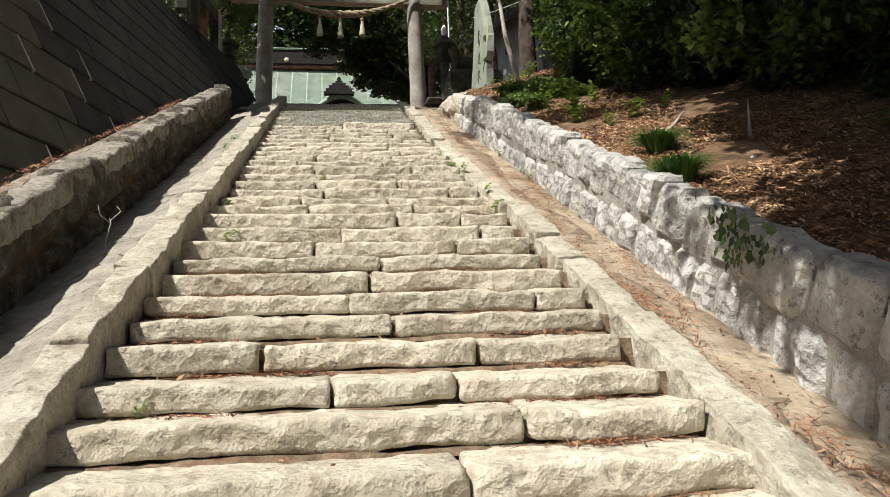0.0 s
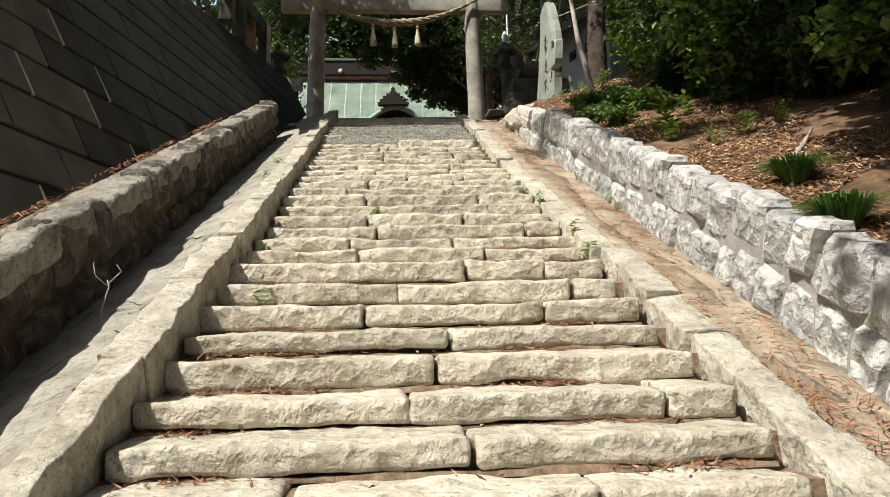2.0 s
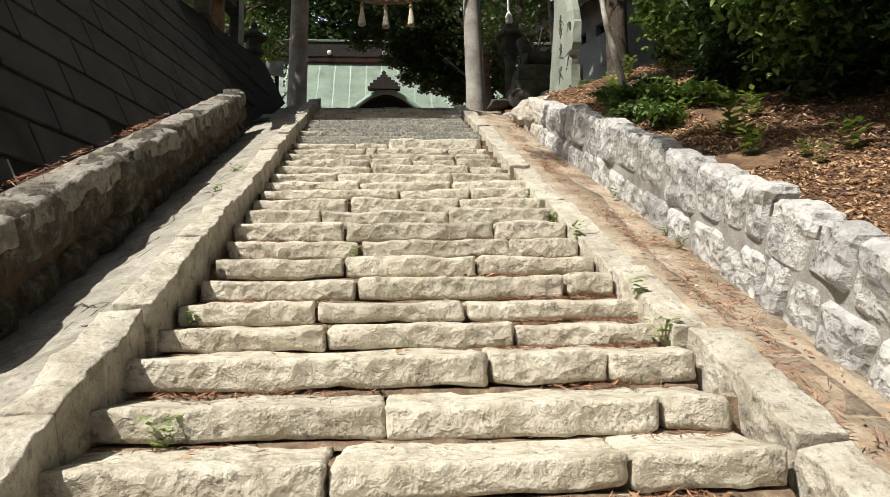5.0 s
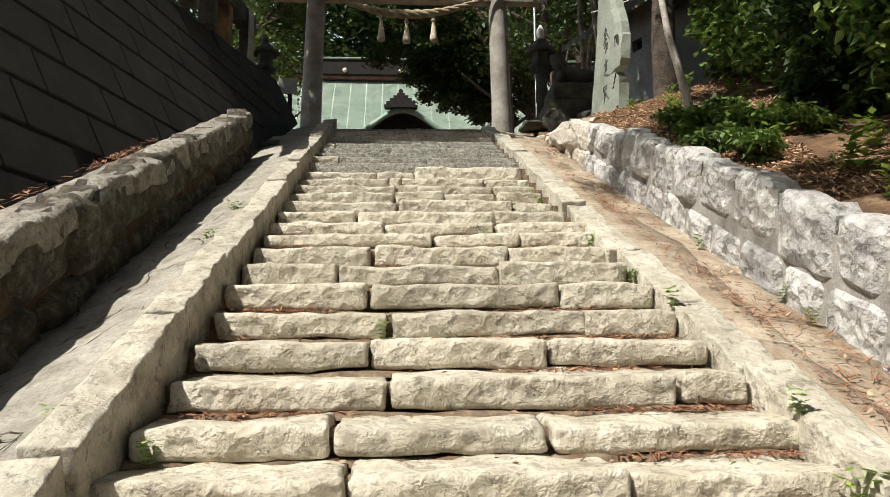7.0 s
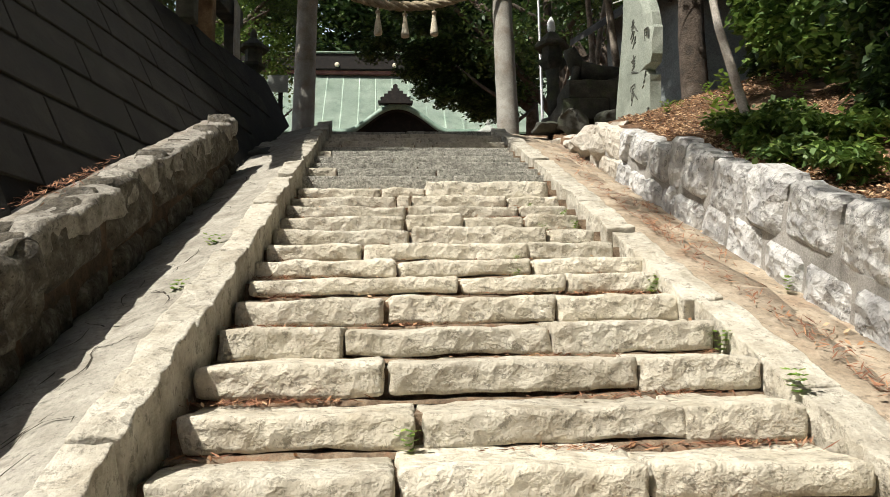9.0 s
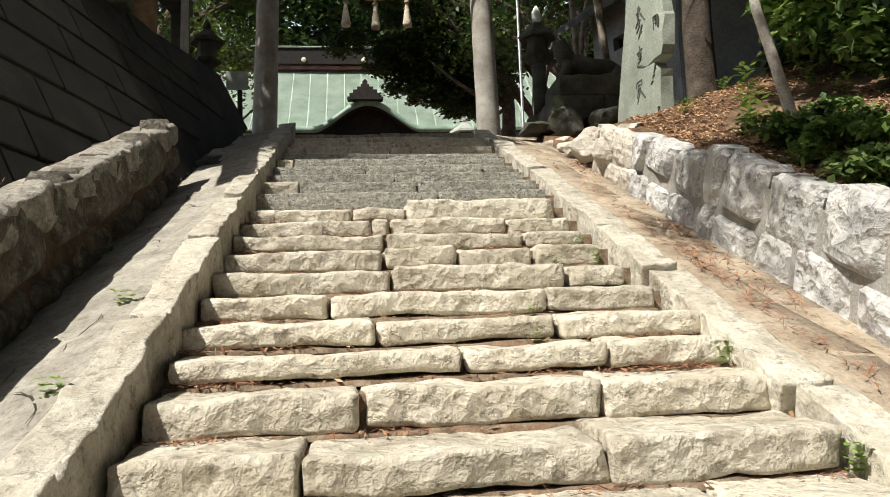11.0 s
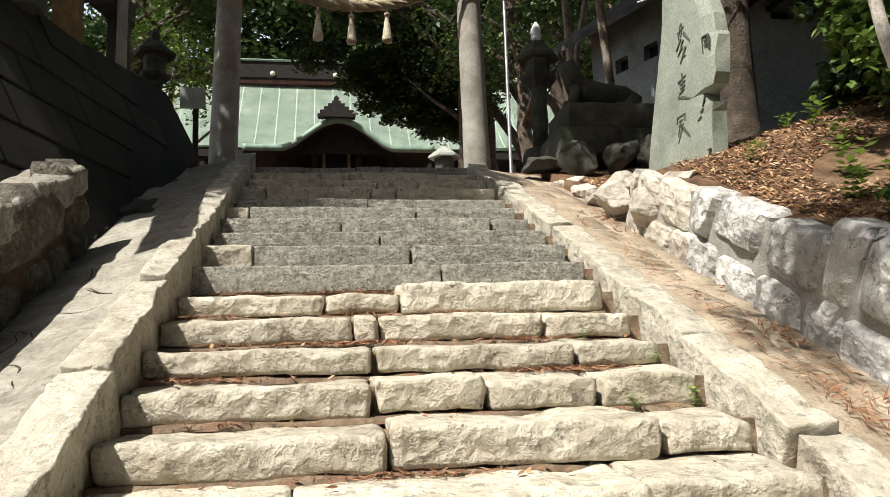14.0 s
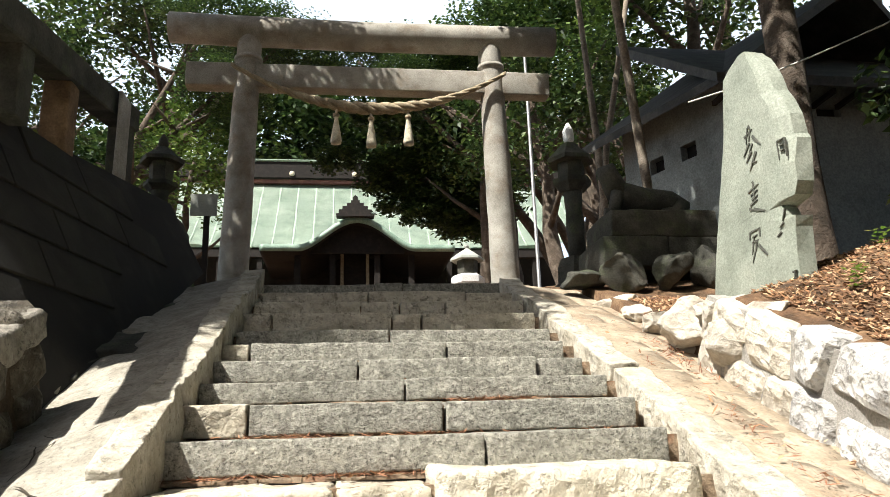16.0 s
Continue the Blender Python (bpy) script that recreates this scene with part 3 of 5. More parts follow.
glyph(1.02, 7.17, 0.05, 0.08, [(-.8, .9, .8, .9, .2), (-.8, .9, -.8, -.9, .2), (.8, .9, .8, -.9, .2), (-.4, .4, .4, .4, .2), (-.4, -.1, .4, -.1, .2)])
glyph(0.90, 6.62, 0.07, 0.12, [(.8, 1.0, .2, .3, .14), (.3, .2, -.3, .0, .14), (-.2, -.3, -.9, -.5, .16)])
glyph(0.96, 6.22, 0.035, 0.07, [(-.6, .8, .5, .9, .3), (.2, .9, -.3, -.2, .3), (-.6, .1, .7, .2, .3), (-.1, -.2, .7, -.9, .3)])

# ---- shrine hall ----
HY = 45.0
hall = thing("shrine_hall", "dark timber shrine hall under a pale green copper roof", "building", at=(0.9, HY, 11.5))
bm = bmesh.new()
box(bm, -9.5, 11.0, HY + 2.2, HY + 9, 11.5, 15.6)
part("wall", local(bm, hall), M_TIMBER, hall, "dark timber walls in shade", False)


def roof_z(x, f):
    return 15.05 + 5.2 * (f ** 1.12) + 0.5 * abs((x - 0.75) / 11.75) ** 3


bm = bmesh.new()
n = 26
for side in (0, 1):
    rr = []
    for i in range(n + 1):
        x = -11.0 + 23.5 * i / n
        rr.append([bm.verts.new((x, HY + 0.2 + 5.2 * j / 8 if side == 0 else HY + 10.6 - 5.2 * j / 8, roof_z(x, j / 8))) for j in range(9)])
    for a, b in zip(rr, rr[1:]):
        for j in range(8):
            bm.faces.new((a[j], b[j], b[j + 1], a[j + 1]))
bmesh.ops.solidify(bm, geom=bm.faces[:], thickness=0.18)
roof = part("roof", local(bm, hall), M_COPPER, hall, "weathered pale green copper roof")
for i in range(24):      # standing seams
    x = -10.6 + 0.98 * i
    bm = bmesh.new()
    tube(bm, [(x, HY + 0.2 + 5.2 * f, roof_z(x, f) - 0.042) for f in (0, 0.2, 0.4, 0.6, 0.8, 1)], [0.055] * 6, 5)
    part("seam", local(bm, hall), M_COPPER, roof)
bm = box(bmesh.new(), -10.6, 12.1, HY + 5.0, HY + 5.9, 20.15, 20.34)
part("ridge_board", local(bm, hall), M_RIDGE, hall, "reddish brown ridge board", False)
bm = box(bmesh.new(), -11.2, 12.7, HY + 4.8, HY + 6.1, 20.34, 21.35, 0.05)
ridge = part("ridge_beam", local(bm, hall), M_TIMBER, hall, "dark ridge beam with round crests", False)
bm = box(bmesh.new(), -11.2, 12.7, HY + 4.7, HY + 6.2, 21.35, 21.46, 0.05)
part("ridge_cap", local(bm, hall), M_COPPER, ridge, "pale capping", False)
for x in (-10.2, -6.7, -3.15, 0.35, 3.85, 7.4, 10.9):
    bm = tube(bmesh.new(), [(x, HY + 4.74, 20.62), (x, HY + 4.84, 20.62)], [0.15, 0.15], 16)
    part("crest_disc", local(bm, hall), M_STRAW, ridge)


# curved porch gable in front
PY = HY - 3.6
def arch(x):
    t = max(-1, min(1, (x - 0.35) / 2.5))
    return 14.17 + 1.31 * (0.5 + 0.5 * math.cos(math.pi * t)) ** 0.8


bm = bmesh.new()
cols = []
for i in range(49):
    x = -3.9 + 8.6 * i / 48
    z = arch(x)
    cols.append([bm.verts.new((x, y, zz)) for y, zz in ((PY, z - 0.30), (PY - 0.08, z), (PY + 0.4, z + 0.06), (HY + 2.6, z + 0.06), (HY + 2.6, z - 0.2))])
for a, b in zip(cols, cols[1:]):
    for j in range(5):
        bm.faces.new((a[j], a[(j + 1) % 5], b[(j + 1) % 5], b[j])).material_index = 1 if j == 4 else 0
bm.faces.new(cols[0])
bm.faces.new(cols[-1][::-1])
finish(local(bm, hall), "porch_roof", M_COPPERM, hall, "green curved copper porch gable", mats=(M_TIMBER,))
bm = bmesh.new()
edge = [(-1.75 + 4.2 * i / 28) for i in range(29)]
prism(bm, [Vector((x, PY + 0.5, arch(x) - 0.25)) for x in edge] + [Vector((2.45, PY + 0.5, 13.9)), Vector((-1.75, PY + 0.5, 13.9))], Vector((0, 0.1, 0)))
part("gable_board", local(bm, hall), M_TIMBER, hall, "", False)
half = [(0.82, 0), (0.86, 0.12), (0.64, 0.15), (0.74, 0.31), (0.50, 0.32), (0.57, 0.47), (0.35, 0.48), (0.38, 0.62), (0.18, 0.62), (0.20, 0.74), (0.06, 0.74), (0.12, 0.88)]
prof_o = half + [(0.0, 0.99)] + [(-a, c) for a, c in half[::-1]]
bm = prism(bmesh.new(), [Vector((0.25 + a, PY - 0.3, 15.41 + c)) for a, c in prof_o], Vector((0, 0.45, 0)))
bmesh.ops.triangulate(bm, faces=[f for f in bm.faces if len(f.verts) > 4])
part("ridge_ornament", local(bm, hall), M_TIMBER, hall, "black scalloped gable ornament", False)
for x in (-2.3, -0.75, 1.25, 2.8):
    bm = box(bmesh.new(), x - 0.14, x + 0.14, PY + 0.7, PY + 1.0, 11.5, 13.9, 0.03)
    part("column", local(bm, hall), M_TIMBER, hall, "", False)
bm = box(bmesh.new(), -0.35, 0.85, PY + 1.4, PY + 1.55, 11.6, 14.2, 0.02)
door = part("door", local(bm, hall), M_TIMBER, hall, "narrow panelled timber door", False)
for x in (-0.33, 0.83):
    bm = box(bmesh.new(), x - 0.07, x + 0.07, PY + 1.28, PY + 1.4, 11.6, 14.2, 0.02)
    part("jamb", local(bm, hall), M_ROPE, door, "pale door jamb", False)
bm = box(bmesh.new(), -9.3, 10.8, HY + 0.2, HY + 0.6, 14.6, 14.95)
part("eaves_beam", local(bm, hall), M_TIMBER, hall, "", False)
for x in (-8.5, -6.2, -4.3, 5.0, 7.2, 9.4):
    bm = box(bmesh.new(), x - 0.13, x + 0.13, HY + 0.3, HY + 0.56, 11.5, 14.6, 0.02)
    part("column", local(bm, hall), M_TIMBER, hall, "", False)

# ---- small pale lantern before the hall ----
LNX, LNY = 2.82, 27.0
LNZ = ground_z(LNX, LNY)
lan = thing("stone_lantern", "small pale stone lantern with a curved roof", "lantern", at=(LNX, LNY, LNZ))
def lp(name, prof_, m=M_WHITE, label="", sides=6):
    part(name, local(lathe(bmesh.new(), prof_, (LNX, LNY, 0), sides), lan), m, lan, label, False)
lp("base", [(0.55, LNZ - 0.1), (0.55, LNZ + 0.4), (0.38, LNZ + 0.5), (0.34, 9.1), (0.42, 9.2), (0.42, 9.36), (0.34, 9.42)], label="white base")
lp("light_box", [(0.25, 9.42), (0.27, 9.82)], M_SHADESTONE)
lp("cap", [(0.44, 9.80), (0.42, 9.86), (0.26, 9.98), (0.10, 10.08), (0.05, 10.12), (0.07, 10.18), (0.02, 10.28)], M_SIGN)

# ---- tall dark stone lantern beside the gate ----
LX, LY = 2.76, 17.9
tall = thing("stone_lantern", "tall mossy stone lantern, darkened for shade, on a stepped base", "lantern", at=(LX, LY, TOP_Z))
def tp(name, prof_, sides=6, sm=False, m=M_SHADESTONE):
    bm = lathe(bmesh.new(), prof_, (LX, LY, TOP_Z), sides)
    for v in bm.verts:
        v.co += noise.noise_vector(v.co * 5) * 0.012
    part(name, local(bm, tall), m, tall, "", sm)
tp("base", [(0.36, -0.1), (0.35, 0.22), (0.29, 0.28), (0.27, 0.5), (0.22, 0.62)])
tp("shaft", [(0.125, 0.6), (0.11, 0.9), (0.12, 1.0), (0.108, 1.3), (0.125, 1.55)], 16, True)
tp("platform", [(0.16, 1.53), (0.26, 1.64), (0.27, 1.70)])
tp("light_box", [(0.18, 1.70), (0.19, 1.96)])
tp("cap", [(0.32, 1.94), (0.33, 1.99), (0.22, 2.09), (0.13, 2.2), (0.08, 2.24)])
tp("finial", [(0.05, 2.24), (0.08, 2.30), (0.075, 2.42), (0.02, 2.54)], 12, True, M_WHITE)

# ---- its dark twin across the stairs, plinth added to fill a shaded mass ----
TX, TWY = -2.65, 18.3
dark_plinth = thing("plinth", "added plinth of rough stone courses, filling a dark shaded mass", "plinth", at=(-2.9, TWY, TOP_Z))
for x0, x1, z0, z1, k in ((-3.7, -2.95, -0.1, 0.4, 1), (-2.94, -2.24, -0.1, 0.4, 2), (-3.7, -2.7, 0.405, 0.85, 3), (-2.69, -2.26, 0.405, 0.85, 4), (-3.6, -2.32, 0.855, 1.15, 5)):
    part("course", local(stone(x0, x1, TWY - 0.4, TWY + 0.4, TOP_Z + z0, TOP_Z + z1, 0.02, 0.03, 0, 5, 4, seed=k + 20), dark_plinth), M_SHADESTONE, dark_plinth)
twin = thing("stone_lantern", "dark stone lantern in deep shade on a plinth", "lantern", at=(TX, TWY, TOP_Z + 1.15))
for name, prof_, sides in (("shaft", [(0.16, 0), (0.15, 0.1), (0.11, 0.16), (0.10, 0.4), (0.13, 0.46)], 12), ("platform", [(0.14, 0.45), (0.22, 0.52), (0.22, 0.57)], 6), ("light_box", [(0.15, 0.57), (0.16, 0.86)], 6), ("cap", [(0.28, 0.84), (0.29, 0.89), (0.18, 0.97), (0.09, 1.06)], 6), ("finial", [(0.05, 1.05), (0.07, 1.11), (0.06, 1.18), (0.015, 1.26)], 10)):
    part(name, lathe(bmesh.new(), prof_, (0, 0, 0), sides), M_SHADESTONE, twin, "", sides > 6)

# ---- pole, sign board ----
pole = tagged(finish(lathe(bmesh.new(), [(0.085, 0), (0.08, 0.3), (0.04, 0.32), (0.036, 7.55), (0.025, 7.6)], (0, 0, 0), 12), "flagpole", M_METAL), "slim grey metal flagpole on the terrace", "pole")
pole.matrix_world = pose(3.85, 24.0, TOP_Z - 0.05, 0, 0, 0)
SGX, SGY = -2.58, 21.0
sign = thing("sign_board", "small faded board on a dark post beside the gate", "sign", at=(SGX, SGY, TOP_Z - 0.1))
bm = box(bmesh.new(), SGX - 0.215, SGX + 0.215, SGY - 0.05, SGY - 0.02, TOP_Z + 2.12, TOP_Z + 2.50, 0.006)
part("board", local(bm, sign), M_SIGN, sign, "faded grey-green board", False)
bm = box(bmesh.new(), SGX - 0.0, SGX + 0.09, SGY - 0.02, SGY + 0.06, TOP_Z - 0.3, TOP_Z + 2.48, 0.01)
part("post", local(bm, sign), M_TIMBER, sign, "", False)

# ---- storehouse with white plaster walls ----
store = thing("storehouse", "white plastered storehouse with a dark tiled roof", "building", at=(9, 22, TOP_Z))
A, B = Vector((4.62, 20.6, 0)), Vector((5.47, 18.45, 0))
AB = (B - A).normalized()
IN = Vector((-AB.y, AB.x, 0))
if IN.x < 0:
    IN = -IN
def along_wall(s, z, d):
    p = A + AB * s + IN * d
    return Vector((p.x, p.y, z))
def slab(bm, s0, s1, z0, z1, d0=0.0, d1=0.25):
    return prism(bm, [along_wall(s0, z0, d0), along_wall(s1, z0, d0), along_wall(s1, z1, d0), along_wall(s0, z1, d0)], IN * (d1 - d0))
SL_ = (B - A).length
vents = [0.6, 1.3]
VZ0, VZ1 = 9.52, 9.78
spans = [(0, SL_, TOP_Z - 1, VZ0), (0, SL_, VZ1, 10.5), (0, vents[0], VZ0, VZ1), (vents[0] + 0.32, vents[1], VZ0, VZ1), (vents[1] + 0.32, SL_, VZ0, VZ1)]
for s0, s1, z0, z1 in spans:
    part("wall_panel", local(slab(bmesh.new(), s0, s1, z0, z1), store), M_PLASTER, store, "white plaster wall, greyed and blotched for shade", False)
for s in vents:
    bm = slab(bmesh.new(), s, s + 0.32, VZ0, VZ1, 0.15, 0.2)
    part("vent", local(bm, store), M_TIMBER, store, "dark vent opening", False)
bm = prism(bmesh.new(), [along_wall(0, TOP_Z - 1, 0.25), along_wall(0, TOP_Z - 1, 6), along_wall(0, 10.5, 6), along_wall(0, 12.6, 3), along_wall(0, 10.5, 0.25)], AB * 0.25)
part("gable_wall", local(bm, store), M_PLASTER, store, "", False)
bm = prism(bmesh.new(), [along_wall(-0.6, 10.16, -0.55), along_wall(-0.6, 10.30, -0.55), along_wall(-0.6, 12.9, 3), along_wall(-0.6, 12.7, 3)], AB * (SL_ + 1.2))
part("roof", local(bm, store), M_TILE, store, "dark tiled roof", False)
bm = prism(bmesh.new(), [along_wall(-0.6, 10.4, 6.7), along_wall(-0.6, 12.7, 3.02), along_wall(-0.6, 12.9, 3.02), along_wall(-0.6, 10.5, 6.7)], AB * (SL_ + 1.2))
part("roof", local(bm, store), M_TILE, store, "", False)

# its south wing, side-on to the stairs
WY, EAVE = 18.42, 10.5
(VA, VB), (VC, VD) = [(6.88, 7.28), (7.74, 8.09)]
V0, V1 = (9.92, 10.11)
for x0, x1, z0, z1 in ((5.49, 13.0, TOP_Z - 1, V0), (5.49, 13.0, V1, EAVE), (5.49, VA, V0, V1), (VB, VC, V0, V1), (VD, 13.0, V0, V1)):
    bm = box(bmesh.new(), x0, x1, WY, WY + 0.25, z0, z1)
    part("wall_panel", local(bm, store), M_PLASTER, store, "white plaster wing wall, greyed and blotched for shade", False)
for x0, x1 in ((VA, VB), (VC, VD)):
    part("vent", local(box(bmesh.new(), x0, x1, WY + 0.15, WY + 0.2, V0, V1), store), M_TIMBER, store, "dark vent opening", False)
bm = prism(bmesh.new(), [Vector((5.0, WY - 0.6, 10.12)), Vector((5.0, WY - 0.6, 10.28)), Vector((5.0, WY + 3.0, 12.75)), Vector((5.0, WY + 3.0, 12.55))], Vector((8.5, 0, 0)))
part("roof", local(bm, store), M_TILE, store, "dark tiled roof over the south wing", False)
for k in range(20):
    bm = box(bmesh.new(), 5.2 + 0.4 * k, 5.26 + 0.4 * k, WY - 0.55, WY, 10.04, 10.115)
    part("rafter", local(bm, store), M_TIMBER, store, "", False)

# ---- rocks ----
def rock(x, y, z, sx, sy, sz, seed, material=M_WALLR, label="rough pale boulder beside the path", rz=0.0):
    """A broken boulder: a ball cut by random planes, then roughened."""
    r = random.Random(seed)
    bm = bmesh.new()
    bmesh.ops.create_icosphere(bm, subdivisions=4, radius=1.0)
    planes = [(Vector((r.gauss(0, 1), r.gauss(0, 1), r.gauss(0, 1))).normalized(), r.uniform(0.42, 0.72)) for _ in range(15)]
    for v in bm.verts:
        for n_, d in planes:
            k = v.co.dot(n_) - d
            if k > 0:
                v.co -= n_ * k * 0.96
        v.co += noise.noise_vector(v.co * 2.2 + Vector((seed, 0, 0))) * 0.10 + noise.noise_vector(v.co * 7 + Vector((0, seed, 0))) * 0.035
        v.co = Vector((v.co.x * sx, v.co.y * sy, v.co.z * sz))
    ob = finish(bm, "boulder", material)
    ob.matrix_world = pose(x, y, z, 0, 0, rz)
    return tagged(ob, label, "boulder", "path boulders")


# ---- guardian statue on its plinth, rocks under it ----
bm = bmesh.new()
px, py, pz = 3.2, 16.6, 7.66
tube(bm, [(px + 0.5, py, pz + 0.14), (px + 0.3, py, pz + 0.19), (px, py, pz + 0.22), (px - 0.22, py, pz + 0.27), (px - 0.36, py, pz + 0.38)], [0.10, 0.17, 0.17, 0.18, 0.12], 12)
tube(bm, [(px - 0.30, py, pz + 0.3), (px - 0.38, py, pz + 0.47), (px - 0.44, py - 0.02, pz + 0.57), (px - 0.53, py - 0.02, pz + 0.55)], [0.15, 0.13, 0.14, 0.08], 12)
tube(bm, [(px - 0.36, py - 0.1, pz + 0.3), (px - 0.44, py - 0.12, pz + 0.05), (px - 0.54, py - 0.12, pz + 0.05)], [0.08, 0.07, 0.06], 8)
tube(bm, [(px + 0.4, py - 0.12, pz + 0.16), (px + 0.28, py - 0.16, pz + 0.05), (px + 0.13, py - 0.16, pz + 0.05)], [0.10, 0.07, 0.05], 8)
tagged(finish(bm, "guardian_statue", M_SHADESTONE), "weathered stone beast, darkened for shade, lying on a plinth", "statue")
plinth = thing("plinth", "mossy plinth of two stone courses, darkened for shade, under the statue", "plinth", at=(3.3, 16.6, 7.05))
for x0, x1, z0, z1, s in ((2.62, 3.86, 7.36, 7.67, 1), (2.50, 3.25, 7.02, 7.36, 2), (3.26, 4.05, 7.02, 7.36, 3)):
    part("course", local(stone(x0, x1, 16.2, 17.1, z0, z1, 0.015, 0.02, 0, 4, 4, seed=s), plinth), M_SHADESTONE, plinth)
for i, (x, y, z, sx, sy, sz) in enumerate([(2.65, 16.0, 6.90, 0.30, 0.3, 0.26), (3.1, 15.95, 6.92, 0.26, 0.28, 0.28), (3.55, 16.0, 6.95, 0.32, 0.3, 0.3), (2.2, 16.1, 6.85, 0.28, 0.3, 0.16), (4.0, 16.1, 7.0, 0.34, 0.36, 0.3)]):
    rock(x, y, z, sx, sy, sz, 60 + i, M_SHADESTONE, "mossy boulder, darkened for shade, under the statue's plinth", i * 40)
for i, (u, x, n_, sx, sy, sz) in enumerate([(14.6, 2.36, 0.08, 0.22, 0.36, 0.18), (15.15, 2.34, -0.04, 0.20, 0.34, 0.18), (15.7, 2.33, -0.06, 0.20, 0.36, 0.16), (16.3, 2.36, -0.10, 0.20, 0.40, 0.14), (16.9, 2.40, -0.12, 0.2, 0.3, 0.14)]):
    p = W(x, u, n_)
    rock(p.x, p.y, p.z, sx, sy, sz, 80 + i, M_ROCK, rz=i * 55)
for i, (x, y, z, sx, sy, sz) in enumerate([(2.42, 13.05, 5.90, 0.34, 0.36, 0.17), (2.70, 12.78, 5.86, 0.30, 0.28, 0.15), (2.30, 13.25, 5.80, 0.22, 0.36, 0.24), (2.32, 13.80, 5.98, 0.22, 0.36, 0.24), (2.46, 13.62, 6.08, 0.26, 0.34, 0.16)]):
    rock(x, y, z, sx, sy, sz, 91 + 3 * i, M_ROCK, "pale flat rock at the foot of the standing stone", 4 + 20 * i)
p = W(1.95, 18.3, -0.1)
rock(1.95, 17.5, TOP_Z + 0.02, 0.2, 0.25, 0.26, 99, M_PALEBARK, "pale upright stone by the lantern")

# ---- white line slung past the standing stone ----
line = [Vector((2.91, 14.7, 8.23)), Vector((3.4, 14.7, 8.40)), Vector((3.87, 14.7, 8.60)), Vector((4.29, 14.7, 8.78)), Vector((5.09, 14.7, 9.15)), Vector((6.3, 14.6, 9.8)), Vector((7.0, 14.4, 10.2))]
tagged(finish(tube(bmesh.new(), line, [0.008] * 7, 6), "cable", M_WHITE), "thin white line slung from trunk to trunk", "cable")
# ---- plants ----
def leaf_cloud(seed, n, spread, size, clumps=14, flat=1.0):
    """Leaves as bent rhombs, gathered in uneven clumps on a rough crown."""
    r = random.Random(seed)
    verts, faces = [], []
    cl = []
    for _ in range(clumps):
        d = Vector((r.gauss(0, 1), r.gauss(0, 1), r.gauss(0, 1))).normalized()
        k = r.uniform(0.45, 1.0)
        cl.append((Vector((d.x * spread[0] * k, d.y * spread[1] * k, d.z * spread[2] * k)), r.uniform(0.22, 0.48)))
    for _ in range(n):
        c, s = r.choice(cl)
        d = Vector((r.gauss(0, 1), r.gauss(0, 1), r.gauss(0, 1))).normalized() * (r.random() ** 0.45)
        p = c + Vector((d.x * spread[0], d.y * spread[1], d.z * spread[2] * flat)) * s
        a = Vector((r.gauss(0, 1), r.gauss(0, 1), r.gauss(0, 0.5))).normalized()
        b = a.cross(Vector((r.gauss(0, 0.4), r.gauss(0, 0.4), 1))).normalized()
        L_, w = size * r.uniform(0.7, 1.4), size * r.uniform(0.28, 0.45)
        i = len(verts)
        dip = Vector((0, 0, -L_ * 0.2))
        verts += [tuple(p), tuple(p + a * L_ * 0.5 + b * w), tuple(p + a * L_ + dip), tuple(p + a * L_ * 0.5 - b * w)]
        faces.append((i, i + 1, i + 2, i + 3))
    return verts, faces


def crown_mesh(name, seed, n, spread, size, material, clumps=14, flat=1.0):
    v, f = leaf_cloud(seed, n, spread, size, clumps, flat)
    me = bpy.data.meshes.new(name)
    me.from_pydata(v, [], f)
    me.materials.append(material)
    return me


def trunk_mesh(seed, h, r0, lean, material, forks=5):
    r = random.Random(seed)
    bm = bmesh.new()
    pts = [(lean * (i / 8) ** 1.2 + 0.08 * r.gauss(0, 1) * (i > 0), 0.07 * r.gauss(0, 1) * (i > 0), h * i / 8) for i in range(9)]
    tube(bm, pts, [r0 * (1.25 if i == 0 else 1 - 0.075 * i) for i in range(9)], 10)
    for k in range(forks):
        a = Vector(pts[3 + k % 5])
        ang = r.uniform(0, 6.28)
        d = Vector((math.cos(ang), math.sin(ang), r.uniform(0.4, 1.0)))
        L_ = h * r.uniform(0.18, 0.34)
        tube(bm, [a, a + d * L_ * 0.5, a + d * L_ + Vector((0, 0, 0.2))], [r0 * 0.42, r0 * 0.27, r0 * 0.1], 6)
    me = bpy.data.meshes.new("trunk")
    bm.to_mesh(me)
    bm.free()
    me.materials.append(material)
    me.polygons.foreach_set("use_smooth", [True] * len(me.polygons))
    return me


M_STEM = mat("grey_brown_bark", (0.24, 0.20, 0.155), (0.13, 0.105, 0.08), (0.36, 0.31, 0.25), 5.0, 0.95, 0.8, 40, 0.1)
FINE = [crown_mesh("crown", 51, 9000, (2.6, 2.6, 2.2), 0.16, M_LEAF, 60), crown_mesh("crown", 52, 9000, (2.6, 2.6, 2.2), 0.16, M_LEAF, 60)]
BOUGH = [crown_mesh("bough", 61, 1900, (2.6, 2.6, 2.2), 0.45, M_LEAF, 30), crown_mesh("bough", 62, 1900, (2.6, 2.6, 2.2), 0.45, M_LEAF, 30)]
SPARSE = [crown_mesh("crown", 41, 4200, (2.6, 2.6, 2.2), 0.17, M_LEAF, 34), crown_mesh("crown", 42, 4200, (2.4, 2.8, 2.6), 0.17, M_LEAF2, 34)]
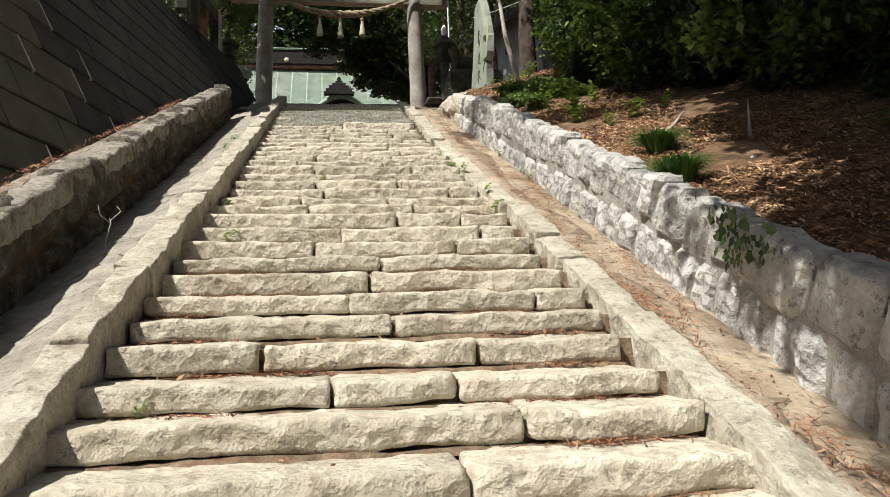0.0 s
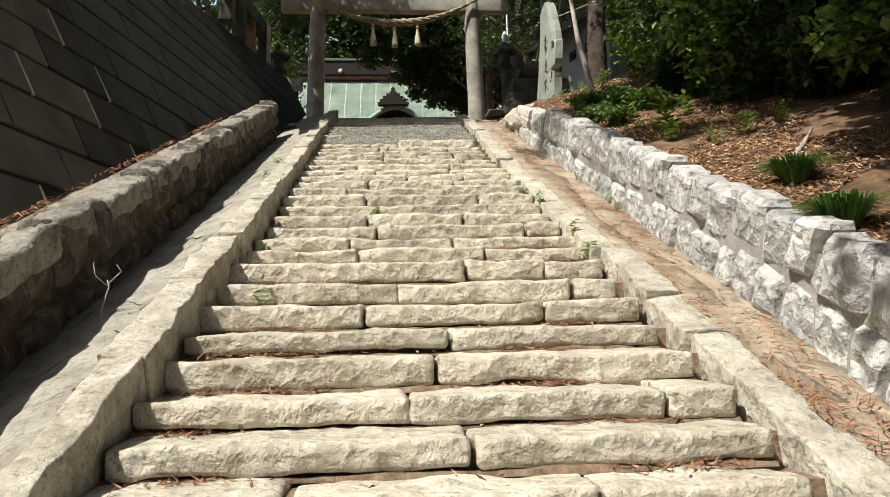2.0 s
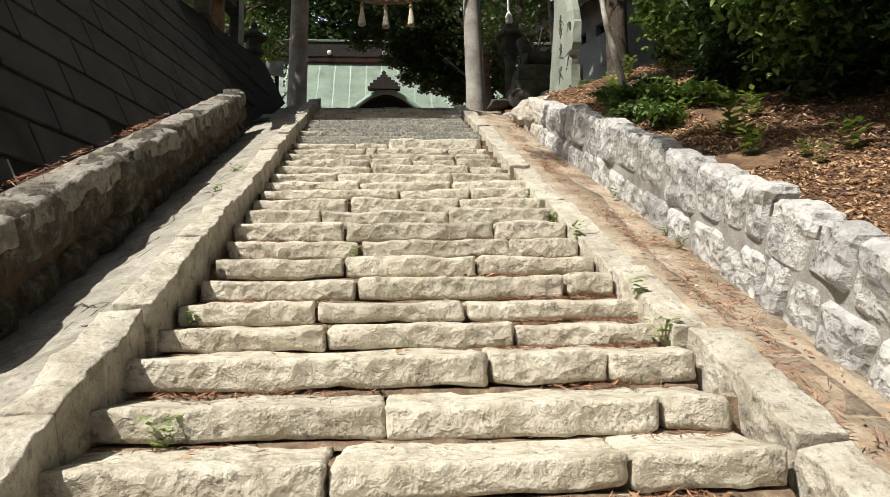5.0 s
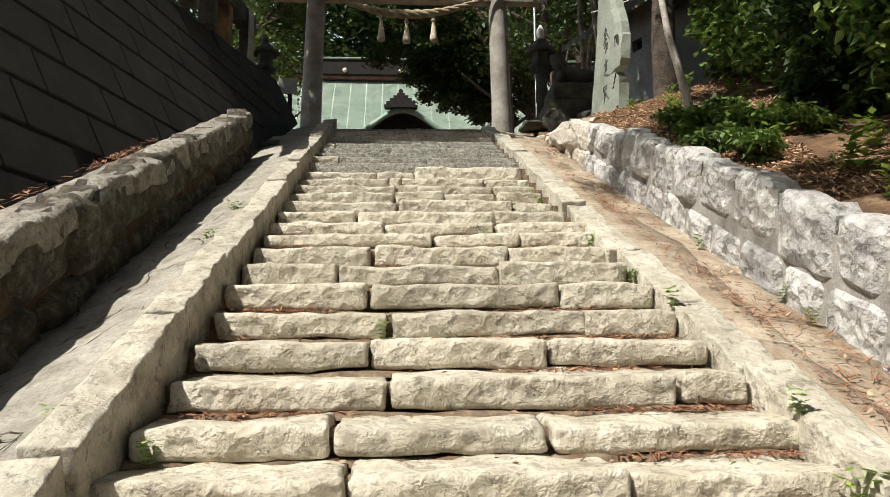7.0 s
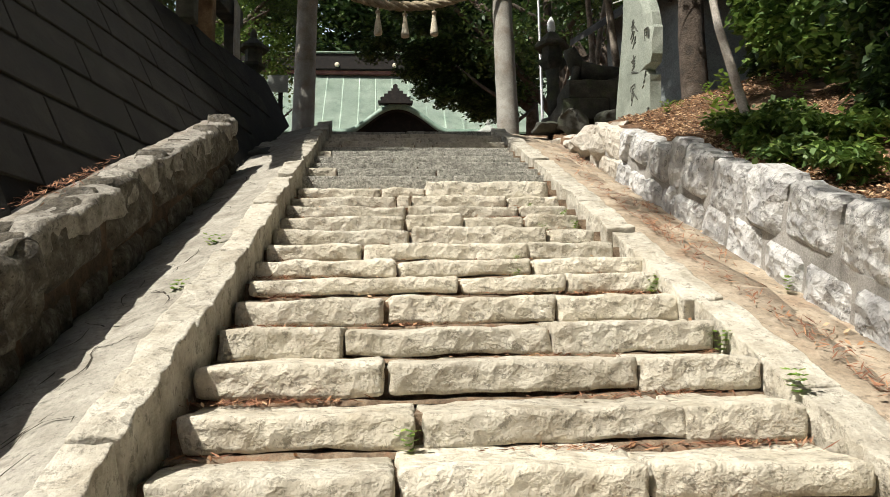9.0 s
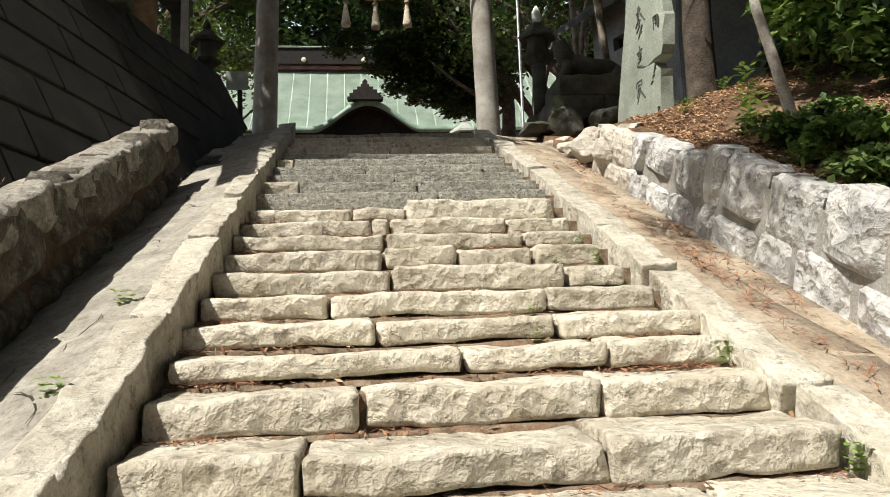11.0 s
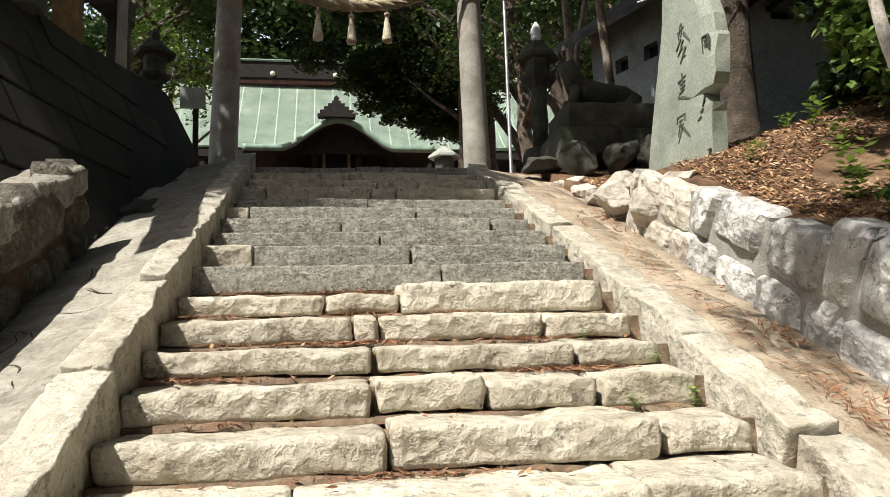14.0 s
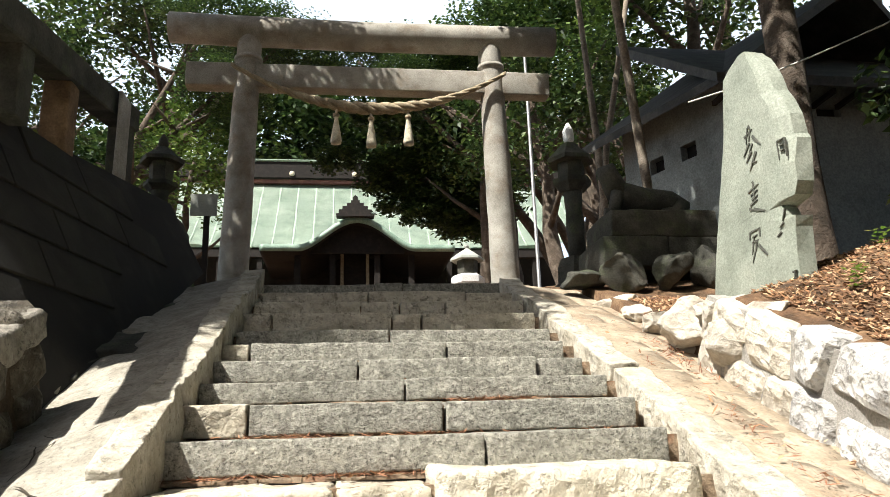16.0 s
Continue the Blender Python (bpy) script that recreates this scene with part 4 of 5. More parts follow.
CROWNS = [crown_mesh("crown", 11, 9000, (2.6, 2.6, 2.2), 0.20, M_LEAF, 26), crown_mesh("crown", 12, 9000, (2.4, 2.8, 2.6), 0.19, M_LEAF, 24), crown_mesh("crown", 13, 7000, (2.3, 2.3, 2.4), 0.19, M_LEAF2, 20)]
TRUNKS = [trunk_mesh(21, 7.0, 0.20, 0.5, M_BARK), trunk_mesh(22, 8.0, 0.26, -0.4, M_BARK), trunk_mesh(23, 7.5, 0.15, 0.9, M_BARK)]


def tree(x, y, k, s=1.0, rz=0.0, crown_up=7.0, label="dark evergreen broadleaf tree"):
    t = thing("tree", label, "tree", "woodland trees", at=(x, y, ground_z(x, y) - 0.15))
    t.rotation_euler = (0, 0, rz)
    a = new("trunk", TRUNKS[k % 3])
    a.parent, a.scale = t, (s, s, s * crown_up / 7.0)
    b = new("crown", SPARSE[(k // 2) % 2] if k % 2 else CROWNS[(k // 2) % 3])
    b.parent, b.location, b.scale = t, (0, 0, crown_up * s), (s, s, s)
    return t


# woodland behind the gate and round the terrace
for i, (x, y, s, up) in enumerate([(-5.0, 30, 0.8, 6.5), (-8.5, 28, 0.95, 8.0), (-10.5, 23, 0.8, 6.5), (-6.5, 35, 1.3, 9.0), (-12, 33, 1.4, 9.0),
                                   (5.2, 27, 1.0, 6.5), (7.5, 31, 1.2, 7.5), (4.2, 31.5, 0.95, 6.2), (6.2, 36, 1.2, 8.0), (10, 28, 1.3, 8.0), (9.5, 37, 1.4, 9.5), (13, 24, 1.3, 8.0), (14, 33, 1.5, 9.0)]):
    tree(x, y, 1 if i % 2 else 3, s, i * 1.1, up)
for i in range(16):     # farther wood
    x = -34 + 4.6 * i + rnd.uniform(-1, 1)
    tree(x, 60 + rnd.uniform(-3, 6), i % 2, 2.3, i * 0.7, 6.0 + rnd.uniform(-0.6, 1.4))
# wood on the bank
for i, (x, y, s, up) in enumerate([(8.5, 6.5, 1.0, 4.5), (9.0, 10.0, 1.2, 5.0), (9.5, 13.2, 1.0, 5.0), (10.5, 4.0, 1.3, 5.0), (12, 15, 1.4, 6.0), (13, 8, 1.4, 6), (10.5, 0.5, 1.3, 5.0), (13.5, 18.0, 1.2, 6.0)]):
    tree(x, y, i, s, i * 2.1, up)


def canopy(root, crown, s, k, kind_=CROWNS, label="evergreen tree, crown out of view, placed to cast shade"):
    """A tree whose crown hangs to one side of its foot."""
    z0 = ground_z(*root) - 0.15
    t = thing("tree", label, "tree", "woodland trees", at=(root[0], root[1], z0))
    c = Vector(crown) - Vector((root[0], root[1], z0))
    bm = bmesh.new()
    pts = [(c.x * f ** 1.6, c.y * f ** 1.6, c.z * f) for f in (0, 0.15, 0.3, 0.45, 0.6, 0.8, 1.0)]
    tube(bm, pts, [0.24, 0.19, 0.17, 0.15, 0.13, 0.09, 0.05], 10)
    for j in range(6):
        a = Vector(pts[4 + j % 2])
        d = Vector((math.cos(j * 1.1 + k), math.sin(j * 1.1 + k), 0.5))
        tube(bm, [a, a + d * 0.8 * s, a + d * 1.7 * s], [0.08, 0.05, 0.02], 6)
    part("trunk", bm, M_BARK, t)
    f = new("crown", kind_[k % 2])
    f.parent, f.location, f.scale, f.rotation_euler = t, c, (s, s, s * 0.75), (0, 0, k * 1.9)
    return t


# added trees, crowns out of view, placed by where their shadows should fall
for i, (root, crown, s) in enumerate([((6.2, 3.5), (2.2, 2.6, 7.9), 0.80), ((6.4, 6.6), (2.4, 5.4, 9.2), 0.8), ((6.6, 9.4), (2.6, 8.0, 10.4), 0.8), ((6.8, 12.0), (2.7, 10.6, 11.6), 0.8), ((7.4, 14.2), (4.2, 13.0, 12.6), 0.9), ((7.0, 0.6), (3.4, 0.6, 7.6), 0.8),
                                      ((5.0, -1.8), (0.25, 0.0, 6.2), 0.52), ((6.0, -0.4), (1.7, 0.8, 7.0), 0.75), ((8.6, 15.0), (3.4, 16.8, 15.6), 1.15), ((9.0, 14.0), (6.0, 17.6, 15.6), 1.2), ((10.5, 14.6), (2.2, 18.6, 16.6), 0.9), ((9.5, 13.0), (-0.4, 14.5, 14.0), 0.6), ((-6.4, 10.8), (-5.4, 12.6, 13.0), 0.5), ((-6.5, 14.0), (-5.6, 14.8, 13.4), 0.6), ((5.4, 0.2), (0.9, 0.8, 6.6), 0.55), ((5.6, -3.0), (-1.2, -0.5, 7.0), 0.2)]):
    canopy(root, crown, s, i, SPARSE if 1 <= i <= 4 else CROWNS)
# thinner crowns added out of view for dappled shade
for i, (root, crown, s) in enumerate([((-5.8, 11.4), (-4.9, 13.0, 13.6), 0.85), ((-6.2, 13.6), (-5.4, 15.0, 14.6), 0.95), ((-6.6, 16.6), (-6.2, 18.0, 16.0), 1.0), ((-6.4, 18.4), (-3.4, 18.6, 15.6), 0.5), ((7.5, 7.6), (-0.8, 8.3, 11.0), 0.42), ((7.2, 4.6), (-0.5, 6.0, 9.8), 0.3), ((-6.0, 11.0), (-4.9, 12.5, 11.4), 0.45)]):
    canopy(root, crown, s, i, SPARSE)
for i, (x, y) in enumerate([(-11.2, 0.5), (-11.6, 4.0), (-11.4, 7.2), (-11.6, 10.2), (-13.5, 2.2), (-14, 7.5)]):
    tree(x, y, i, 0.85, i * 1.7, 4.6)
# added crowns, high right, out of view: block sky light from the left wall
for i, (root, crown, s) in enumerate([((8.8, 3.4), (3.0, 4.6, 11.2), 1.0), ((9.2, 5.6), (5.4, 6.6, 12.2), 1.1), ((9.2, 8.6), (3.2, 8.6, 13.2), 1.05), ((9.6, 11.0), (5.6, 10.8, 14.2), 1.1), ((9.4, 12.6), (3.2, 12.4, 14.8), 1.05), ((10.2, 15.4), (5.4, 14.6, 16.2), 1.1)]):
    canopy(root, crown, s, i, SPARSE)
# added crowns out of view, shading the lanterns and the top of the flight
for i, (root, crown, s) in enumerate([((-6.6, 16.2), (-1.3, 14.8, 14.2), 0.6), ((-6.9, 12.9), (-6.6, 11.8, 14.3), 0.7), ((-7.6, 15.6), (-6.6, 15.2, 14.8), 0.8), ((-6.8, 11.8), (-4.5, 12.3, 14.6), 0.62), ((-6.6, 11.2), (-5.1, 12.0, 12.1), 0.45), ((-7.4, 18.8), (-5.0, 18.6, 15.8), 0.5)]):
    canopy(root, crown, s, i, SPARSE if i > 4 else CROWNS)
# crowns high behind the gate
for i, (root, crown, s) in enumerate([((-7.5, 30), (-2.2, 31.5, 18.4), 0.62), ((7.0, 32), (0.2, 32, 18.0), 0.62), ((8.0, 33), (2.6, 32.5, 18.2), 0.7), ((8.4, 31), (4.4, 31.5, 18.4), 0.75), ((8.8, 29.6), (1.4, 30, 16.4), 0.42), ((-7.6, 28), (-3.8, 29.5, 15.6), 0.55), ((-8.2, 31.5), (-4.6, 32, 19.4), 0.7), ((9.6, 30.5), (6.6, 31, 19.6), 0.8)]):
    canopy(root, crown, s, i, FINE, "tall evergreen tree behind the gate")
# slanting slim stems beside the gate
for pts in ([(4.9, 22, 6.9), (4.72, 22, 9.2), (4.66, 22, 11.2), (4.52, 22, 14.2), (4.4, 22.2, 17)], [(4.6, 22.6, 6.9), (4.8, 22.5, 9.4), (5.0, 22.4, 11.0), (5.5, 22.2, 13.5), (6.1, 22.2, 16.5)], [(4.4, 19.4, 6.9), (4.3, 19.0, 9.0), (3.95, 18.6, 11.4), (3.75, 18.5, 13.5), (3.7, 18.6, 16)]):
    t = thing("tree", "slim pale-barked stem slanting up beside the gate", "tree", "woodland trees", at=pts[0])
    bm = tube(bmesh.new(), [Vector(p) - Vector(pts[0]) for p in pts], [0.085, 0.075, 0.07, 0.055, 0.04], 12)
    part("trunk", bm, M_STEM, t)
    f = new("crown", FINE[0])
    f.parent, f.location, f.scale = t, Vector(pts[-1]) - Vector(pts[0]) + Vector((0, 0, 0.8)), (0.6, 0.6, 0.6)
# big dark trunk behind the standing stone, and a pale slanting stem
TB = crown_mesh("crown", 15, 6000, (2.2, 2.2, 1.6), 0.2, M_LEAF, 18)
t = thing("tree", "big dark-barked tree behind the standing stone", "tree", "woodland trees", at=(4.15, 15.0, ground_z(4.15, 15.0) - 0.2))
bm = tube(bmesh.new(), [(0, 0, 0), (0.0, 0.0, 0.3), (-0.02, 0.0, 0.9), (-0.01, 0.02, 1.6), (0.03, 0.03, 2.4), (0.06, 0.05, 3.4), (0.1, 0.1, 5.0), (0.2, 0.2, 8.0)], [0.30, 0.22, 0.19, 0.18, 0.17, 0.165, 0.15, 0.1], 18)
for v in bm.verts:
    v.co += noise.noise_vector(Vector((v.co.x * 5, v.co.y * 5, v.co.z * 0.8))) * 0.03
part("trunk", bm, M_BARK, t)
f = new("crown", TB)
f.parent, f.location = t, (0.4, 0.6, 8.0)
t = thing("sapling", "slim pale-barked stem slanting out of the bank", "tree", at=(2.95, 11.15, ground_z(2.95, 11.15) - 0.05))
bm = tube(bmesh.new(), [(0, 0, 0), (-0.03, 0.01, 0.3), (-0.10, 0.02, 0.62), (-0.19, 0.05, 1.05), (-0.24, 0.1, 1.6), (-0.36, 0.1, 2.4), (-0.4, 0.2, 3.6)], [0.05, 0.045, 0.042, 0.037, 0.032, 0.024, 0.012], 12)
part("stem", bm, M_PALEBARK, t)
f = new("foliage", crown_mesh("foliage", 16, 900, (0.6, 0.6, 0.5), 0.10, M_LEAF2, 8))
f.parent, f.location = t, (-0.3, 0.1, 3.2)
# bough hanging before the hall
BOUGHS = [(-4.2, 5.2, 0.30), (-3.4, 4.8, 0.34), (-2.7, 4.2, 0.36), (-1.9, 3.6, 0.34), (-1.1, 3.2, 0.32), (-1.4, 4.6, 0.42), (-2.6, 5.2, 0.42), (-4.6, 4.9, 0.30), (-3.8, 4.3, 0.32), (-3.0, 3.7, 0.32), (-2.1, 4.4, 0.38), (-1.6, 3.5, 0.36), (-3.8, 5.5, 0.40), (-2.5, 5.6, 0.42), (-5.9, 5.9, 0.34), (-0.8, 4.2, 0.45), (-0.6, 6.0, 0.55), (-2.0, 7.0, 0.6), (-4.2, 7.2, 0.5), (0.6, 8.4, 0.7)]
t = thing("tree", "dark evergreen with boughs hanging before the hall", "tree", "woodland trees", at=(5.4, 33.5, ground_z(5.4, 33.5) - 0.2))
bm = tube(bmesh.new(), [(0, 0, 0), (0.1, 0, 3), (0, 0, 6), (-0.3, 0, 9)], [0.3, 0.25, 0.2, 0.1], 10)
tube(bm, [(0, 0, 3.2), (-1.5, 0, 4.4), (-3.2, 0, 5.0), (-5.2, 0, 5.6)], [0.14, 0.11, 0.07, 0.02], 6)
part("trunk", bm, M_BARK, t)
for i, (x, z, s) in enumerate(BOUGHS):
    f = new("bough", BOUGH[i % 2])
    f.parent, f.location, f.scale, f.rotation_euler = t, (x, 0.3 * (i % 3), z), (s, s, s * 0.7), (0, 0, i)

# low evergreen shrubs on the bank
SHRUB = crown_mesh("foliage", 31, 4200, (1.0, 1.0, 0.85), 0.11, M_LEAF, 18)
SHRUB2 = crown_mesh("foliage", 32, 4200, (1.0, 1.0, 0.8), 0.10, M_LEAF2, 16)
def shrub(x, y, s, k=0, up=0.5):
    t = thing("shrub", "dense dark evergreen shrub on the bank", "shrub", "bank shrubs", at=(x, y, ground_z(x, y)))
    f = new("foliage", (SHRUB, SHRUB2)[k % 2])
    f.parent, f.scale, f.location, f.rotation_euler = t, (s, s, s * 1.1), (0, 0, up * s), (0, 0, k * 1.3)
    bm = bmesh.new()
    for j in range(5):
        a = j * 1.3 + k
        tube(bm, [(0, 0, -0.05), (0.12 * math.cos(a) * s, 0.12 * math.sin(a) * s, 0.3 * s), (0.4 * math.cos(a) * s, 0.4 * math.sin(a) * s, 0.8 * s)], [0.025, 0.018, 0.008], 5)
    part("stems", bm, M_BARK, t)
    return t
for i, (x, y, s) in enumerate([(5.4, 4.6, 1.0), (4.9, 6.4, 1.0), (4.5, 7.9, 1.0), (4.2, 9.2, 1.0), (4.1, 10.3, 0.9), (4.6, 11.4, 0.95), (5.6, 8.6, 1.5), (5.6, 10.6, 1.5), (6.0, 6.4, 1.5), (6.2, 4.2, 1.4), (6.4, 2.4, 1.4), (5.7, 12.4, 1.0), (7.0, 8.5, 2.0), (7.4, 5.4, 2.0), (7.4, 11.2, 1.8), (7.6, 2.6, 2.0), (6.2, 9.5, 2.0), (4.8, 12.7, 1.0), (5.3, 13.9, 1.1), (6.0, 13.3, 1.5), (6.9, 14.6, 1.5)]):
    shrub(x, y, s, i, 0.72)
for i, (x, y, s) in enumerate([(-3.25, 18.6, 0.75), (-3.5, 19.9, 0.8), (-3.4, 21.2, 0.7), (-4.4, 18.2, 1.2)]):
    shrub(x, y, s, i, 0.75)

# ---- litter, grass and weeds ----
def flat_bits(name, spots, material, length, width, label, category, curl=0.25):
    """Many small leaves or needles lying about: (x, y, z) spots, one sheet each."""
    r = random.Random(len(spots))
    v, f = [], []
    for x, y, z, steep in spots:
        a = r.uniform(0, 6.283)
        L_, w = length * r.uniform(0.5, 1.3), width * r.uniform(0.6, 1.3)
        d, n_ = Vector((math.cos(a), math.sin(a), r.uniform(-.5, .5) + math.sin(a) * steep)), Vector((-math.sin(a), math.cos(a), r.uniform(-.6, .6) + math.cos(a) * steep))
        p = Vector((x, y, z + 0.006))
        i = len(v)
        v += [tuple(p - d * L_ / 2), tuple(p + n_ * w / 2 + Vector((0, 0, L_ * curl * 0.4))), tuple(p + d * L_ / 2 + Vector((0, 0, L_ * curl * r.random()))), tuple(p - n_ * w / 2 + Vector((0, 0, L_ * curl * 0.2)))]
        f.append((i, i + 1, i + 2, i + 3))
    return tagged(soup(name, v, f, material), label, category, kind="stuff")


r = random.Random(77)
spots = []
while len(spots) < 52000:
    x, y = 2.42 + abs(r.gauss(0, 1.5)), r.uniform(-1, 15.5)
    if x < 7 and noise.noise((x * 1.1, y * 1.1, 1)) > -0.35:
        spots.append((x, y, ground_z(x, y) + r.uniform(0, .02), TAN))
flat_bits("leaf_litter", spots, M_LITTER, 0.048, 0.017, "dry brown and tan leaves strewn over the bank", "leaf litter")
def tread(y):
    """The tread's height at y."""
    z = None
    for ya, za, _ in STEPS:
        if ya <= y:
            z = za
    return z
spots = []
for k, (y, z, xs) in enumerate(STEPS[4:-8]):
    y2 = STEPS[k + 5][0]
    for c in range(r.choice((2, 3, 4, 5))):
        cx = r.choice((r.uniform(-1.1, -0.6), r.uniform(-1.1, 1.3), r.uniform(0.5, 1.35)))
        for _ in range(r.randint(15, 100)):
            px_, py_ = cx + r.gauss(0, 0.14), y2 - abs(r.gauss(0.0, 0.06)) - 0.01
            if -1.15 < px_ < 1.4 and py_ > y + 0.05:
                spots.append((px_, py_, z + 0.004 + r.random() * 0.012, 0))
for _ in range(70):      # drifts on the side path
    cu, cx = r.uniform(1, 15.5), r.choice((r.uniform(1.74, 1.86), r.uniform(1.8, 2.12)))
    for _ in range(r.randint(15, 50)):
        x, u = min(2.16, max(1.74, cx + r.gauss(0, 0.05))), cu + r.gauss(0, 0.2)
        y = u * CS + 0.03
        n_ = -0.03 - 0.055 * (x - 1.7) / 0.5
        spots.append((x, y, line_z(y) + n_ / CS + 0.012, TAN))
for _ in range(20):      # on the left wall's top
    cu, cx = r.uniform(4.5, 11), r.uniform(-2.2, -2.07)
    for _ in range(r.randint(20, 70)):
        x, u = min(-2.0, cx + r.gauss(0, 0.05)), cu + r.gauss(0, 0.16)
        p = W(x, u, 0.51)
        spots.append((p.x, p.y, p.z + r.random() * 0.02, TAN))
flat_bits("needle_litter", spots, M_NEEDLE, 0.075, 0.007, "red-brown conifer needles gathered in drifts", "needle litter", 0.1)


spots = []
for k, (y, z, xs) in enumerate(STEPS[3:-2]):
    y2 = STEPS[k + 4][0]
    for _ in range(r.randint(8, 26)):
        px_, py_ = r.uniform(-1.1, 1.38), y2 - abs(r.gauss(0, 0.10)) - 0.01
        if py_ > y + 0.05:
            spots.append((px_, py_, z + 0.008, 0))
for _ in range(240):
    x, u = r.uniform(1.72, 2.16), r.uniform(0.5, 16)
    y = u * CS + 0.03
    spots.append((x, y, line_z(y) + (-0.03 - 0.055 * (x - 1.7) / 0.5) / CS + 0.012, TAN))
flat_bits("fallen_leaves", spots, M_LITTER, 0.042, 0.017, "scattered small dry leaves on the steps and path", "fallen leaves")


def tuft(x, y, z, n_, length, material, name, label, category, spread=0.6, width=0.012):
    r = random.Random(int(x * 100 + y * 10))
    v, f = [], []
    for _ in range(n_):
        a = r.uniform(0, 6.283)
        o = r.uniform(0, 1) ** 0.5 * length * 0.25
        b0 = Vector((math.cos(a) * o, math.sin(a) * o, 0))
        L_ = length * r.uniform(0.6, 1.2)
        d = Vector((math.cos(a), math.sin(a), 0)) * spread * r.uniform(0.3, 1.2)
        s = Vector((-math.sin(a), math.cos(a), 0)) * width
        i = len(v)
        m1, m2 = b0 + d * L_ * 0.35 + Vector((0, 0, L_ * 0.55)), b0 + d * L_ * 0.9 + Vector((0, 0, L_ * 0.45))
        v += [tuple(b0 - s), tuple(b0 + s), tuple(m1 + s), tuple(m1 - s), tuple(m2)]
        f += [(i, i + 1, i + 2, i + 3), (i + 3, i + 2, i + 4)]
    ob = tagged(soup(name, v, f, material), label, category, kind="stuff")
    ob.location = (x, y, z)
    return ob


for x, y, L_ in ((2.78, 5.68, 0.26), (2.50, 4.72, 0.28)):
    tuft(x, y, ground_z(x, y) - 0.01, 900, L_ * 1.1, M_GRASS, "grass_tuft", "round tuft of dark green grass on the bank", "grass", 1.0, 0.004)
for i, (x, y, L_) in enumerate([(3.4, 3.2, .3), (3.9, 3.6, .34), (3.5, 2.5, .3), (4.2, 4.4, .34), (4.4, 3.0, .34), (3.2, 2.0, .3)]):
    tuft(x, y, ground_z(x, y) - 0.01, 60, L_, M_GRASS, "sedge", "sparse arching sedge in the shade", "grass", 1.0, 0.008)


def weed(x, y, z, size, k, label="small bright green weed in a joint"):
    """A few stems with pairs of leaves."""
    r = random.Random(k)
    v, f = [], []
    for s in range(4):
        a = r.uniform(0, 6.283)
        d = Vector((math.cos(a) * 0.4, math.sin(a) * 0.4, 1)).normalized()
        for j in range(1, 6):
            p = d * size * j / 5
            for sgn in (-1, 1):
                e = Vector((math.cos(a + sgn * 1.4 + j), math.sin(a + sgn * 1.4 + j), 0.25))
                n_ = e.cross(Vector((0, 0, 1))).normalized()
                L_ = size * r.uniform(0.28, 0.42)
                i = len(v)
                v += [tuple(p), tuple(p + e * L_ * .5 + n_ * L_ * .28), tuple(p + e * L_), tuple(p + e * L_ * .5 - n_ * L_ * .28)]
                f.append((i, i + 1, i + 2, i + 3))
    ob = tagged(soup("weed", v, f, M_WEED), label, "weed", kind="stuff")
    ob.location = (x, y, z)
    return ob


for k, (x, y, size) in enumerate([(1.40, 6.20, .15), (-0.86, 5.48, .14), (-0.9, 2.93, .08), (1.42, 6.60, .11), (1.40, 7.85, .12), (1.38, 8.5, .12), (-0.2, 7.70, .10), (1.33, 9.3, .12), (1.24, 10.7, .09), (0.98, 10.72, .07), (0.55, 9.6, .06), (-1.0, 6.55, .10), (0.62, 9.95, .05), (1.22, 11.05, .08), (1.0, 11.45, .06)]):
    weed(x, y - 0.02, tread(y - 0.02), size, k)
for k, (u, x, n_, size) in enumerate([(9.6, -1.36, .02, .12), (10.6, -1.40, 0.0, .12), (8.3, 2.12, -.08, .10), (8.7, 2.14, -.08, .09), (7.0, -1.3, .08, .08), (9.9, 2.12, -.08, .1)]):
    p = W(x, u, n_)
    weed(p.x, p.y, p.z, size, 40 + k, "small bright green weed by the wall")
for k in range(34):
    y = r.uniform(7.2, 14.4)
    x = 2.55 + abs(r.gauss(0, 0.7))
    if x < 4.4:
        weed(x, y, ground_z(x, y), r.uniform(.08, .2), 100 + k, "small leafy seedling among dry leaves")
for k, (x, y, size) in enumerate([(2.92, 8.3, .34), (3.4, 8.9, .26), (2.9, 9.4, .22), (3.2, 10.1, .26), (2.75, 10.9, .24), (3.1, 12.0, .26), (2.8, 11.6, .2), (3.3, 7.4, .24), (3.5, 12.6, .2), (3.7, 13.2, .24)]):
    weed(x, y, ground_z(x, y), size, 60 + k, "leafy low plant on the bank")


COVER = crown_mesh("foliage", 33, 900, (0.34, 0.34, 0.12), 0.06, M_LEAF2, 14)
for k, (x, y) in enumerate([(2.75, 9.9), (3.0, 10.2), (2.72, 10.5), (3.15, 10.8), (2.85, 11.0), (3.3, 9.9), (3.45, 10.4), (3.3, 11.2), (2.7, 9.4)]):
    g = thing("ground_cover", "low leafy green plant spreading on the bank", "plant", "bank ground cover", at=(x, y, ground_z(x, y)))
    f = new("foliage", COVER)
    f.parent, f.location, f.rotation_euler, f.scale = g, (0, 0, 0.10), (radians(TILT), 0, k * 1.7), (1, 1, 1.0 + 0.1 * (k % 3))


def twig(pts, r0, label):
    return tagged(finish(tube(bmesh.new(), pts, [r0 * (1 - 0.7 * i / (len(pts) - 1)) for i in range(len(pts))], 5), "twig", M_PALEBARK), label, "twig")


p = W(-1.62, 5.3, -0.03)
tw = thing("dry_twig", "forked dry pale twig standing by the wall", "twig", at=p)
